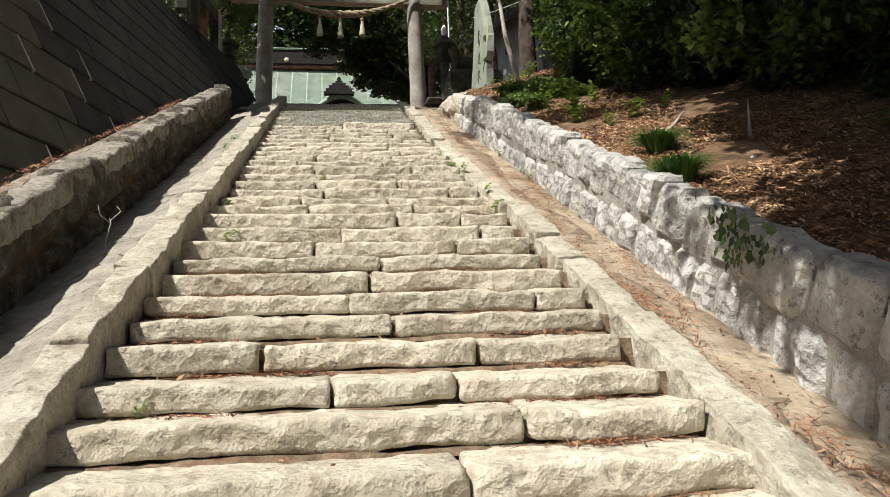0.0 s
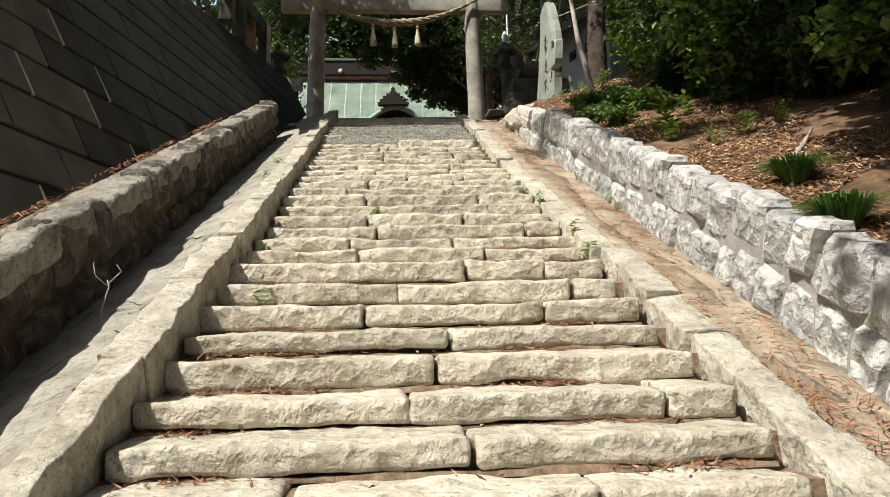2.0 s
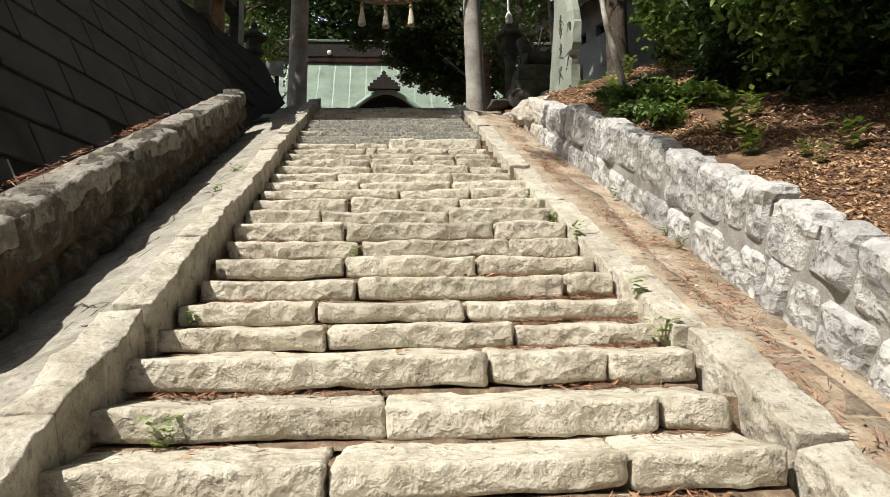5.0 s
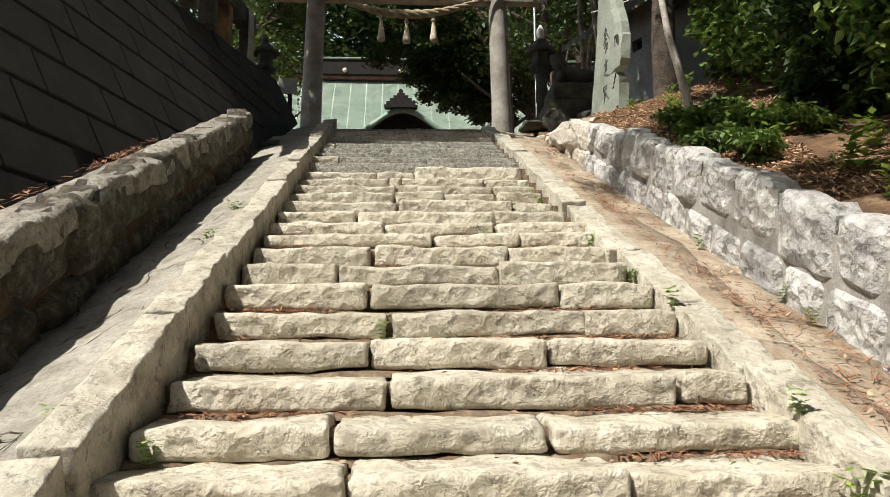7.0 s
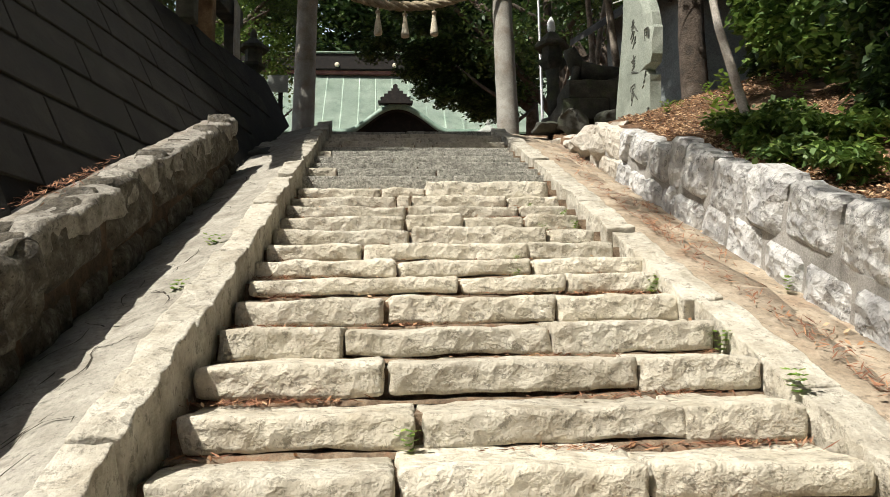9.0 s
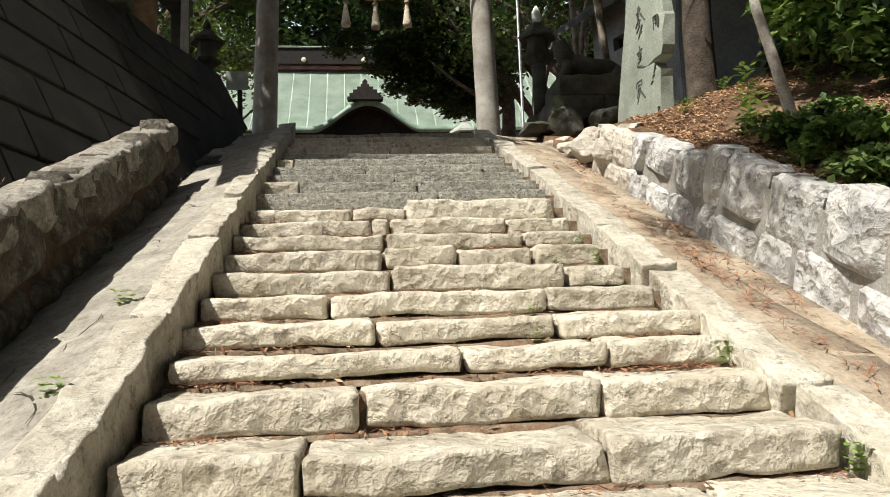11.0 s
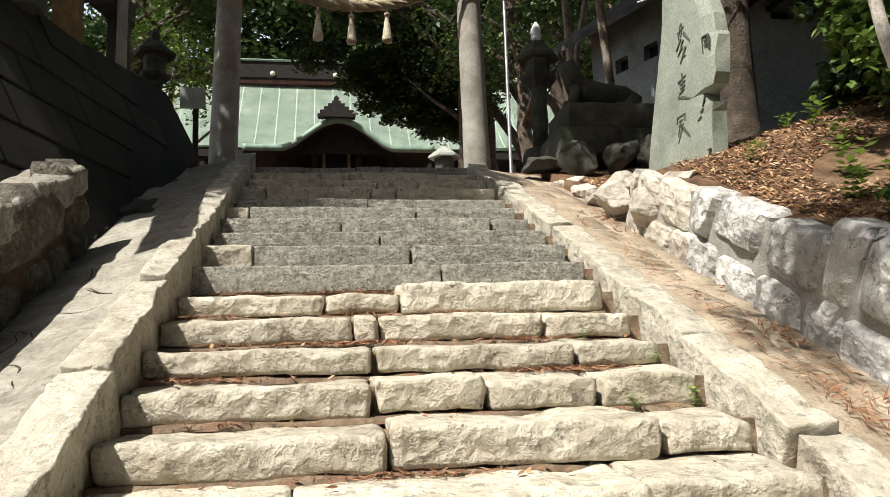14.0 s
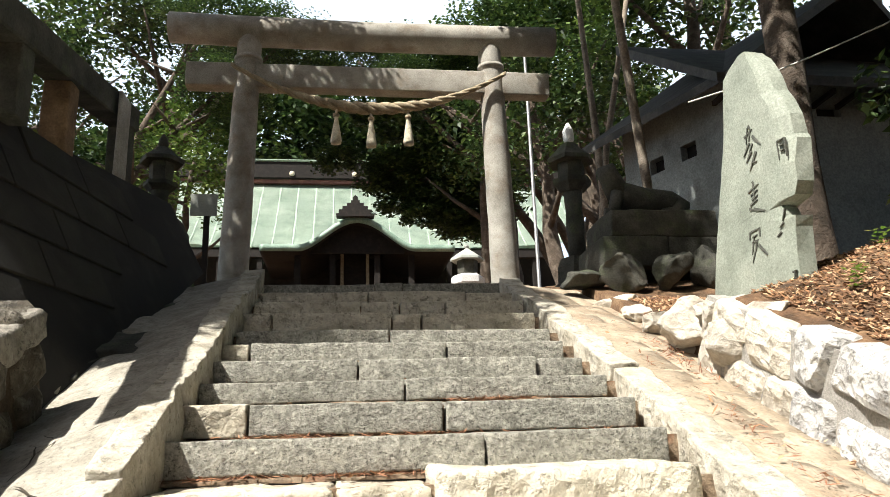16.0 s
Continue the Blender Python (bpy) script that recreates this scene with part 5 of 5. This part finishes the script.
part("stem", tube(bmesh.new(), [(0, 0, 0), (0.0, 0.02, 0.12), (0.03, 0.03, 0.24), (0.02, 0.03, 0.27)], [0.005, 0.004, 0.004, 0.003], 5), M_PALEBARK, tw)
part("fork", tube(bmesh.new(), [(0.02, 0.03, 0.24), (-0.05, 0.04, 0.30), (-0.06, 0.03, 0.37)], [0.004, 0.003, 0.002], 5), M_PALEBARK, tw)
part("fork", tube(bmesh.new(), [(0.02, 0.03, 0.25), (0.09, 0.04, 0.32), (0.06, 0.05, 0.36)], [0.004, 0.003, 0.002], 5), M_PALEBARK, tw)
for k, (x, y, dx, dy, dz) in enumerate([(3.05, 6.2, .5, .5, .42), (3.5, 5.4, .3, .5, .5), (3.2, 4.9, 1.1, .5, .3)]):
    z = ground_z(x, y)
    twig([(x, y, z), (x + dx * .5, y + dy * .5, z + dz * .45), (x + dx, y + dy, z + dz)], 0.02 if k else 0.035, "fallen pale branch lying on the bank")
# ivy hanging over the wall
v, f = [], []
r = random.Random(5)
for _ in range(170):
    u, n_ = r.gauss(3.75, 0.22), r.uniform(0.22, 0.6)
    if n_ < 0.3 + abs(u - 3.75) * 0.5:
        continue
    p = W(2.10 + r.uniform(-.02, .03), u, n_)
    a, L_ = r.uniform(0, 6.28), r.uniform(.04, .075)
    d, s = Vector((-0.25, math.cos(a), math.sin(a))), Vector((0.1, -math.sin(a), math.cos(a)))
    i = len(v)
    v += [tuple(p), tuple(p + d * L_ * .5 + s * L_ * .45), tuple(p + d * L_), tuple(p + d * L_ * .5 - s * L_ * .45)]
    f.append((i, i + 1, i + 2, i + 3))
tagged(soup("ivy", v, f, M_LEAF), "dark ivy hanging over the granite wall", "ivy")
# ---- kerbs, walls and paving, piece by piece ----
def slope_stone(x0, x1, u0, u1, n0, n1, **kw):
    bm = stone(x0, x1, u0, u1, n0, n1, **kw)
    bmesh.ops.transform(bm, matrix=SLOPE, verts=bm.verts)
    return bm


def flat_n(u):
    """The kerbs follow the flight, which eases near the top."""
    y = u * CS
    return (line_z(y) - y * TAN) * CS


kerb_l = thing("kerb_left", "pale stone kerb along the stairs", "kerb", kind="structure")
u = -1.0
r = random.Random(3)
while u < 17.8:
    L_ = r.uniform(0.85, 1.35)
    e = min(u + L_, 17.95)
    dn = flat_n((u + e) / 2)
    xi = left_edge(u * CS)
    bm = slope_stone(xi - 0.155 + r.uniform(-.02, .015), xi + 0.018 + r.uniform(-.012, .012), u + 0.004, e - 0.004, dn - 0.45, dn + 0.125 + r.uniform(-.02, .02), amp=0.026, r=0.010, nx=5, ny=int(L_ / 0.055), nz=5, seed=u)
    part("kerb_stone", bm, M_CURB, kerb_l)
    u = e
kerb_r = thing("kerb_right", "pale stone kerb along the stairs", "kerb", kind="structure")
u = -1.0
joints = [-1.0, 0.4, 1.6, 2.75, 3.9, 4.98, 5.58, 6.62, 7.6, 8.55, 9.6, 10.62, 11.1, 12.02, 13.2, 14.4, 15.5, 16.7, 17.95]
for i, (u, e) in enumerate(zip(joints, joints[1:])):
    dn = flat_n((u + e) / 2)
    o = r.uniform(-.02, .02)
    xr = 1.525 if u < 4.6 else 1.48 if u < 6.6 else 1.41 if u < 9.5 else 1.38 if u < 13 else 1.41
    bm = slope_stone(xr + o, xr + 0.205 + o, u + 0.006, e - 0.006, dn - 0.45, dn + 0.012 + r.uniform(-.02, .02), amp=0.022, r=0.010, nx=5, ny=max(4, int((e - u) / 0.055)), nz=5, seed=u + 40)
    part("kerb_stone", bm, M_CURB, kerb_r)

# left gutter of rough render
bm = bmesh.new()
nu = 150
cols = []
for i in range(nu + 1):
    u = -1.5 + 19.6 * i / nu
    dn = flat_n(u)
    row = []
    for j in range(7):
        f = j / 6
        x = -1.90 + 0.68 * f
        n_ = -0.06 + 0.164 * min(f, 0.86) + 0.022 * noise.noise((x * 6, u * 2.5, 0)) + 0.016 * noise.noise((x * 20, u * 9, 4)) + dn
        row.append(bm.verts.new(W(x, u, n_)))
    cols.append(row)
for a, b in zip(cols, cols[1:]):
    for j in range(6):
        bm.faces.new((a[j], a[j + 1], b[j + 1], b[j]))
tagged(finish(bm, "gutter", M_CHAN), "cracked rendered gutter between kerb and wall", "gutter", kind="structure")

# cracks in the render
r = random.Random(12)
M_CRACK = mat("crack_dirt", (0.05, 0.042, 0.03), (0.03, 0.025, 0.018), (0.08, 0.065, 0.05), 9.0, 1.0, 0.2, 60)
gutter = bpy.data.objects["gutter"]
for k in range(40):
    u, x = r.uniform(2.5, 13.5), r.uniform(-1.85, -1.5)
    a = r.choice((0.2, 1.2, 1.5, -0.4)) + r.uniform(-.3, .3)
    left, right = [], []
    for i in range(10):
        w = 0.004 * (1 - abs(i - 4.5) / 6)
        n_ = -0.06 + 0.164 * (x + 1.90) / 0.68 + 0.022 * noise.noise((x * 6, u * 2.5, 0)) + 0.016 * noise.noise((x * 20, u * 9, 4)) + 0.006
        left.append(W(x - w, u - w, n_))
        right.append(W(x + w, u + w, n_))
        a += r.uniform(-.5, .5)
        x, u = min(-1.38, max(-1.88, x + math.cos(a) * 0.04)), u + math.sin(a) * 0.05
    bm = bmesh.new()
    for (p0, q0), (p1, q1) in zip(zip(left, right), list(zip(left, right))[1:]):
        bm.faces.new([bm.verts.new(p) for p in (p0, q0, q1, p1)])
    bmesh.ops.remove_doubles(bm, verts=bm.verts, dist=0.0002)
    part("crack", bm, M_CRACK, gutter, "dark crack in the render", False)

# right side path: bedding and flags
bm = bmesh.new()
cols = []
for i in range(nu + 1):
    u = -1.5 + 19.6 * i / nu
    dn = flat_n(u)
    cols.append([bm.verts.new(W(x, u, n_ + dn + 0.012 * noise.noise((x * 5, u * 3, 9)))) for x, n_ in ((1.55, -0.03), (1.72, -0.045), (1.95, -0.07), (2.1, -0.09), (2.32, -0.10))])
for a, b in zip(cols, cols[1:]):
    for j in range(4):
        bm.faces.new((a[j], a[j + 1], b[j + 1], b[j]))
path = tagged(finish(bm, "path", M_PATH), "sloping side path of worn flags and red litter", "path", kind="structure")
r = random.Random(5)
rows_u = [-1.4]
while rows_u[-1] < 17.6:
    rows_u.append(rows_u[-1] + r.uniform(0.34, 0.75))
knots = []
for u in rows_u:
    m1 = r.uniform(1.84, 2.06)
    knots.append([(1.66, u + r.uniform(-.05, .05)), (m1, u + r.uniform(-.08, .08)), (2.22, u + r.uniform(-.05, .05))])
for a, b in zip(knots, knots[1:]):
    for j in range(2):
        if r.random() < 0.06:
            continue
        q = [Vector((*a[j], 0)), Vector((*a[j + 1], 0)), Vector((*b[j + 1], 0)), Vector((*b[j], 0))]
        c = sum(q, Vector()) / 4
        up = r.uniform(0.0, 0.008)
        bm = bmesh.new()
        ring = []
        for i in range(4):
            for f in (0.0, 0.5):
                p = q[i].lerp(q[(i + 1) % 4], f)
                p = p + (c - p).normalized() * (0.003 + r.random() * 0.006) + Vector((r.uniform(-.012, .012), r.uniform(-.012, .012), 0))
                ring.append(p)
        def lift(p, d):
            n_ = -0.045 - 0.055 * max(0, (p.x - 1.70) / 0.5) + flat_n(p.y) + d
            return W(p.x, p.y, n_)
        top = [bm.verts.new(lift(p.lerp(c, 0.05), up)) for p in ring]
        bot = [bm.verts.new(lift(p, up - 0.05)) for p in ring]
        mid = bm.verts.new(lift(c, up + 0.006))
        for i in range(8):
            bm.faces.new((top[i], top[(i + 1) % 8], mid))
            bm.faces.new((bot[i], bot[(i + 1) % 8], top[(i + 1) % 8], top[i]))
        part("flagstone", bm, M_PATH, path)


def rubble(parent, xf, side, u0, u1, rows, width, material, seed, bulge, gap=0.012, smooth=False, ragged=0.0):
    """Hewn rubble courses on a wall face: irregular quads in the wall's plane, bulging out."""
    r = random.Random(seed)
    for j, (na, nb) in enumerate(zip(rows, rows[1:])):
        u = u0 + (0 if j % 2 else -width * 0.5)
        cuts = []
        while u < u1:
            cuts.append((u, r.uniform(-.05, .05), r.uniform(-.06, .05)))
            u += width * r.uniform(0.65, 1.45)
        cuts.append((u1, 0, 0))
        for (ua, sa, wa), (ub, sb, wb) in zip(cuts, cuts[1:]):
            if ub - ua < 0.1:
                continue
            lo = na + (wa if j else -0.05)
            hi = nb + (r.uniform(-.035, .02) if j == len(rows) - 2 else wb * 0.6)
            q = [(ua - sa, lo), (ub - sb, lo), (ub + sb, hi), (ua + sa, hi)]
            cu, cn = (ua + ub) / 2, (lo + hi) / 2
            d = bulge * r.uniform(0.6, 1.3)
            sd = r.uniform(0, 50)
            pitch = (r.uniform(-1, 1), r.uniform(-1, 1))
            bm = bmesh.new()
            g, K = [], 8
            for a in range(K + 1):
                row = []
                for b in range(K + 1):
                    fa, fb = a / K, b / K
                    pu = (q[0][0] * (1 - fa) + q[1][0] * fa) * (1 - fb) + (q[3][0] * (1 - fa) + q[2][0] * fa) * fb
                    pn = (q[0][1] * (1 - fa) + q[1][1] * fa) * (1 - fb) + (q[3][1] * (1 - fa) + q[2][1] * fa) * fb
                    ea, eb = min(fa, 1 - fa), min(fb, 1 - fb)
                    edge = min(1, ea * 4.5) ** 0.4 * min(1, eb * 4.5) ** 0.4
                    if min(ea, eb) == 0:
                        pu += (cu - pu) * gap / 0.15
                        pn += (cn - pn) * gap / 0.15
                    if ea == 0 and eb == 0:
                        pu += (cu - pu) * 0.14
                        pn += (cn - pn) * 0.14
                    k = noise.noise_vector(Vector((pu * 5 + sd, pn * 5, sd)))
                    k2 = noise.noise_vector(Vector((pu * 14 + sd, pn * 14, sd)))
                    out = d * edge * (0.75 + 0.55 * k.x + 0.45 * (fa - 0.5) * pitch[0] + 0.45 * (fb - 0.5) * pitch[1]) + 0.3 * d * k2.x * edge
                    row.append(bm.verts.new(W(xf + side * (out - 0.02), pu + 0.016 * k.y, pn + (0.016 + ragged * fb * j) * k.z + ragged * 0.5 * fb * j * k2.z + flat_n(pu))))
                g.append(row)
            for a in range(K):
                for b in range(K):
                    bm.faces.new((g[a][b], g[a + 1][b], g[a + 1][b + 1], g[a][b + 1]))
            rim = [g[a][0] for a in range(K + 1)] + [g[K][b] for b in range(1, K + 1)] + [g[a][K] for a in range(K - 1, -1, -1)] + [g[0][b] for b in range(K - 1, 0, -1)]
            inner = [bm.verts.new(v.co + Vector((-side * 0.16, 0, 0))) for v in rim]
            for i in range(len(rim)):
                k = (i + 1) % len(rim)
                bm.faces.new((rim[k], rim[i], inner[i], inner[k]))
            part("wall_stone", bm, material, parent, "", smooth)


def core(name, x0, x1, u0, u1, n0, n1, material, label):
    bm = bmesh.new()
    cols = []
    for i in range(41):
        u = u0 + (u1 - u0) * i / 40
        dn = flat_n(u)
        cols.append([bm.verts.new(W(x, u, n_ + dn)) for x, n_ in ((x0, n0), (x1, n0), (x1, n1), (x0, n1))])
    for a, b in zip(cols, cols[1:]):
        for j in range(4):
            bm.faces.new((a[j], a[(j + 1) % 4], b[(j + 1) % 4], b[j]))
    bm.faces.new(cols[0])
    bm.faces.new(cols[-1][::-1])
    return tagged(finish(bm, name, material, smooth=False), label, "wall", kind="structure")


wall_r = core("wall_east", 2.214, 2.34, -1.5, 14.75, -0.4, 0.40, M_MORTAR, "low retaining wall of rough white granite rubble")
rubble(wall_r, 2.20, -1, -1.4, 7.6, (-0.16, 0.19, 0.57), 0.36, M_WALLR, 4, 0.058, 0.010, False, 0.015)
rubble(wall_r, 2.20, -1, 7.6, 12.2, (-0.16, 0.15, 0.57), 0.46, M_WALLR, 6, 0.055, 0.007, False, 0.015)
rubble(wall_r, 2.20, -1, 12.2, 13.7, (-0.16, 0.14, 0.50), 0.44, M_WALLR, 9, 0.07)
rubble(wall_r, 2.20, -1, 13.7, 14.8, (-0.16, 0.12, 0.42), 0.40, M_ROCK, 10, 0.07)
# flat stones beside the top of the flight
r = random.Random(8)
slabs = thing("stepping_slabs", "shaded rough flat stones beside the top of the stairs", "paving", kind="structure")
# most slabs take the shade-darkened stone
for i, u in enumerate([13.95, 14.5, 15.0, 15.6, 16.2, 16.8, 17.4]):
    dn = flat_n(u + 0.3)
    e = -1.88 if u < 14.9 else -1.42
    part("paving_stone", slope_stone(-2.54, e + r.uniform(-.05, .02), u, u + r.uniform(0.5, 0.58), dn - 0.45, dn - 0.02 + r.uniform(-.04, .03), amp=0.035, r=0.02, ny=6, nz=4, seed=i * 2.2), M_CHAN if i % 3 == 0 else M_SHADESTONE, slabs)
wall_l = core("wall_southwest", -2.24, -1.888, -1.5, 14.0, -0.4, 0.44, M_SOIL, "low wall of rough stones, face darkened for shade, with a mortar top")
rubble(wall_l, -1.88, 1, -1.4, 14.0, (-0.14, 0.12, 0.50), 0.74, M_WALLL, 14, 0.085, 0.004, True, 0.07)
# Paler than the wall's face: sunlight on the rim put into the colour.
M_RIM = mat("sunlit_rim_stone", (0.27, 0.25, 0.21), (0.12, 0.105, 0.08), (0.45, 0.43, 0.38), 6.0, 0.94, 1.0, 34, 0.12, (0.10, 0.085, 0.06), 6.0, 0.7, dist=0.03, pits=0.6, chisel=0.8)
u = -1.4
while u < 13.9:
    e = min(u + r.uniform(0.5, 1.1), 14.0)
    part("rim_stone", slope_stone(-2.03 + r.uniform(-.03, .03), -1.835 + r.uniform(-.025, .02), u - 0.01, e + 0.01, 0.34, 0.51 + r.uniform(-.015, .015), amp=0.036, r=0.03, nx=5, ny=max(4, int((e - u) / 0.05)), nz=4, seed=u + 9, freq=5.0), M_RIM, wall_l, "rough stone on the wall's edge, paled for sunlight")
    u = e
bm = bmesh.new()
cols = []
for i in range(111):
    u = -1.5 + 15.5 * i / 110
    cols.append([bm.verts.new(W(x, u, n_ + 0.015 * noise.noise((x * 8, u * 4, 2)))) for x, n_ in ((-1.96, 0.42), (-2.0, 0.455), (-2.1, 0.48), (-2.3, 0.50))])
for a, b in zip(cols, cols[1:]):
    for j in range(3):
        bm.faces.new((a[j], a[j + 1], b[j + 1], b[j]))
part("coping", bm, M_CAP, wall_l, "weathered mortar top strewn with needles")

# concrete blocks
BL, BH = 0.80, 0.40
def block_mesh():
    bm = bmesh.new()
    box(bm, -BL / 2 + 0.007, BL / 2 - 0.007, -0.03, 0.02, -BH / 2 + 0.03, BH / 2 - 0.012)
    bmesh.ops.bevel(bm, geom=bm.edges[:], offset=0.006, segments=1, affect='EDGES')
    me = bpy.data.meshes.new("concrete_block")
    bm.to_mesh(me)
    bm.free()
    me.materials.append(M_BLOCK)
    return me
BLOCK = block_mesh()
rot = Matrix((ALONG, NRM, RISE)).transposed().to_4x4()
rest_v, rest_f, line_v, line_f, shade_slot = [], [], [], [], []
count = 0
for j in range(-26, 34):
    for i in range(-22, 24):
        p = on_wall((i + 0.5 * (j % 2)) * BL, j * BH)
        q = p - FOOT
        hgt = q.z - q.y * TAN          # height over the foot line
        if hgt < -0.12 or p.z > wall_top(p.y) - 0.08 or not -3 < p.y < 16:
            continue
        m = Matrix.Translation(p) @ rot
        if p.y < 6.8 and noise.noise(p * 1.3) + 0.5 * noise.noise(p * 5) > -0.12:
            k = len(line_v)
            w, o = 0.009 + 0.005 * noise.noise(p * 3), 0.024
            line_v += [tuple(m @ Vector(c)) for c in ((BL / 2 - w, o, -0.185), (BL / 2 + w, o, -0.185), (BL / 2 + w * 0.6, o, 0.185), (BL / 2 - w * 0.6, o, 0.185), (BL / 2 - w, 0, -0.185), (BL / 2 + w, 0, -0.185), (BL / 2 + w * 0.6, 0, 0.185), (BL / 2 - w * 0.6, 0, 0.185))]
            line_f += [tuple(k + a for a in f) for f in ((0, 1, 2, 3), (0, 4, 5, 1), (1, 5, 6, 2), (2, 6, 7, 3), (3, 7, 4, 0))]
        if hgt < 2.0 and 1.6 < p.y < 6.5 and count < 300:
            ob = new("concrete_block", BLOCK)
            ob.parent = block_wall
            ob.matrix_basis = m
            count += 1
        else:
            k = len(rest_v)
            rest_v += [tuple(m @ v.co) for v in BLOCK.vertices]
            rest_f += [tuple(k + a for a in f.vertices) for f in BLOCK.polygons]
            shade_slot += [1 if p.y > 6.5 else 0] * len(BLOCK.polygons)
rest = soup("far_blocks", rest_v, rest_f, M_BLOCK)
rest.data.materials.append(M_SHADEBLOCK)      # darker copy: shade towards the gate put into the block colour
rest.data.polygons.foreach_set("material_index", shade_slot)
rest.parent = block_wall
tagged(rest, kind="stuff")
lines_ = soup("mortar_lines", line_v, line_f, M_PALE)
lines_.parent = block_wall
tagged(lines_, "pale smeared mortar in the upright joints", kind="stuff")

# soil and crumbs gathered along the foot of each riser
for k, (y, z, xs) in enumerate(STEPS[1:]):
    zt = STEPS[k][1]
    bm = bmesh.new()
    rows_ = []
    for i in range(57):
        x = xs[0] + (xs[-1] - xs[0]) * i / 56
        q = noise.noise((x * 3.1, y * 2.3, 0.5)) + 0.6 * noise.noise((x * 11, y * 7, 1.5))
        w, h = max(0.004, 0.028 + 0.035 * q), max(0.003, 0.014 + 0.014 * q)
        rows_.append([bm.verts.new((x, y + 0.06, zt + h)), bm.verts.new((x, y + 0.005, zt + h)), bm.verts.new((x, y - w * 0.5, zt + h * 0.5)), bm.verts.new((x, y - w, zt - 0.012))])
    for a, b in zip(rows_, rows_[1:]):
        for j in range(3):
            bm.faces.new((a[j], b[j], b[j + 1], a[j + 1]))
    part("joint_soil", bm, M_CRUMB, flight, "brown soil and crumbs along the riser")

# step stones
r = random.Random(17)
for k, (y, z, xs) in enumerate(STEPS):
    y2 = STEPS[k + 1][0] if k + 1 < len(STEPS) else y + 0.55
    zl = STEPS[k - 1][1] if k else z - 0.17
    granite = y >= 12.2
    for i, (a, b) in enumerate(zip(xs, xs[1:])):
        dz, dy = r.uniform(-.012, .012), r.uniform(-.018, .018)
        m = M_STEP
        if granite and not (b - a < 0.5 and i == 0) and not (14.5 < y < 16):
            m = M_GRANITE
        if 11.7 < y < 12:
            dz, dy = (-0.02, 0.0) if i < 2 else (0.035, -0.02)
        if i == 0:
            a += 0.02
        g = r.uniform(0.005, 0.011)
        bm = stone(a + g, b - g, y + dy, y2 + 0.10, zl + 0.02 + r.uniform(0, .014), z + dz, amp=0.021 if not granite else 0.008, r=0.024 if not granite else 0.010, ny=6, nz=5, seed=k * 3.3 + i, freq=3.4, tilt=0.008, skew=r.uniform(-.012, .012))
        part("step_stone", bm, m, flight)
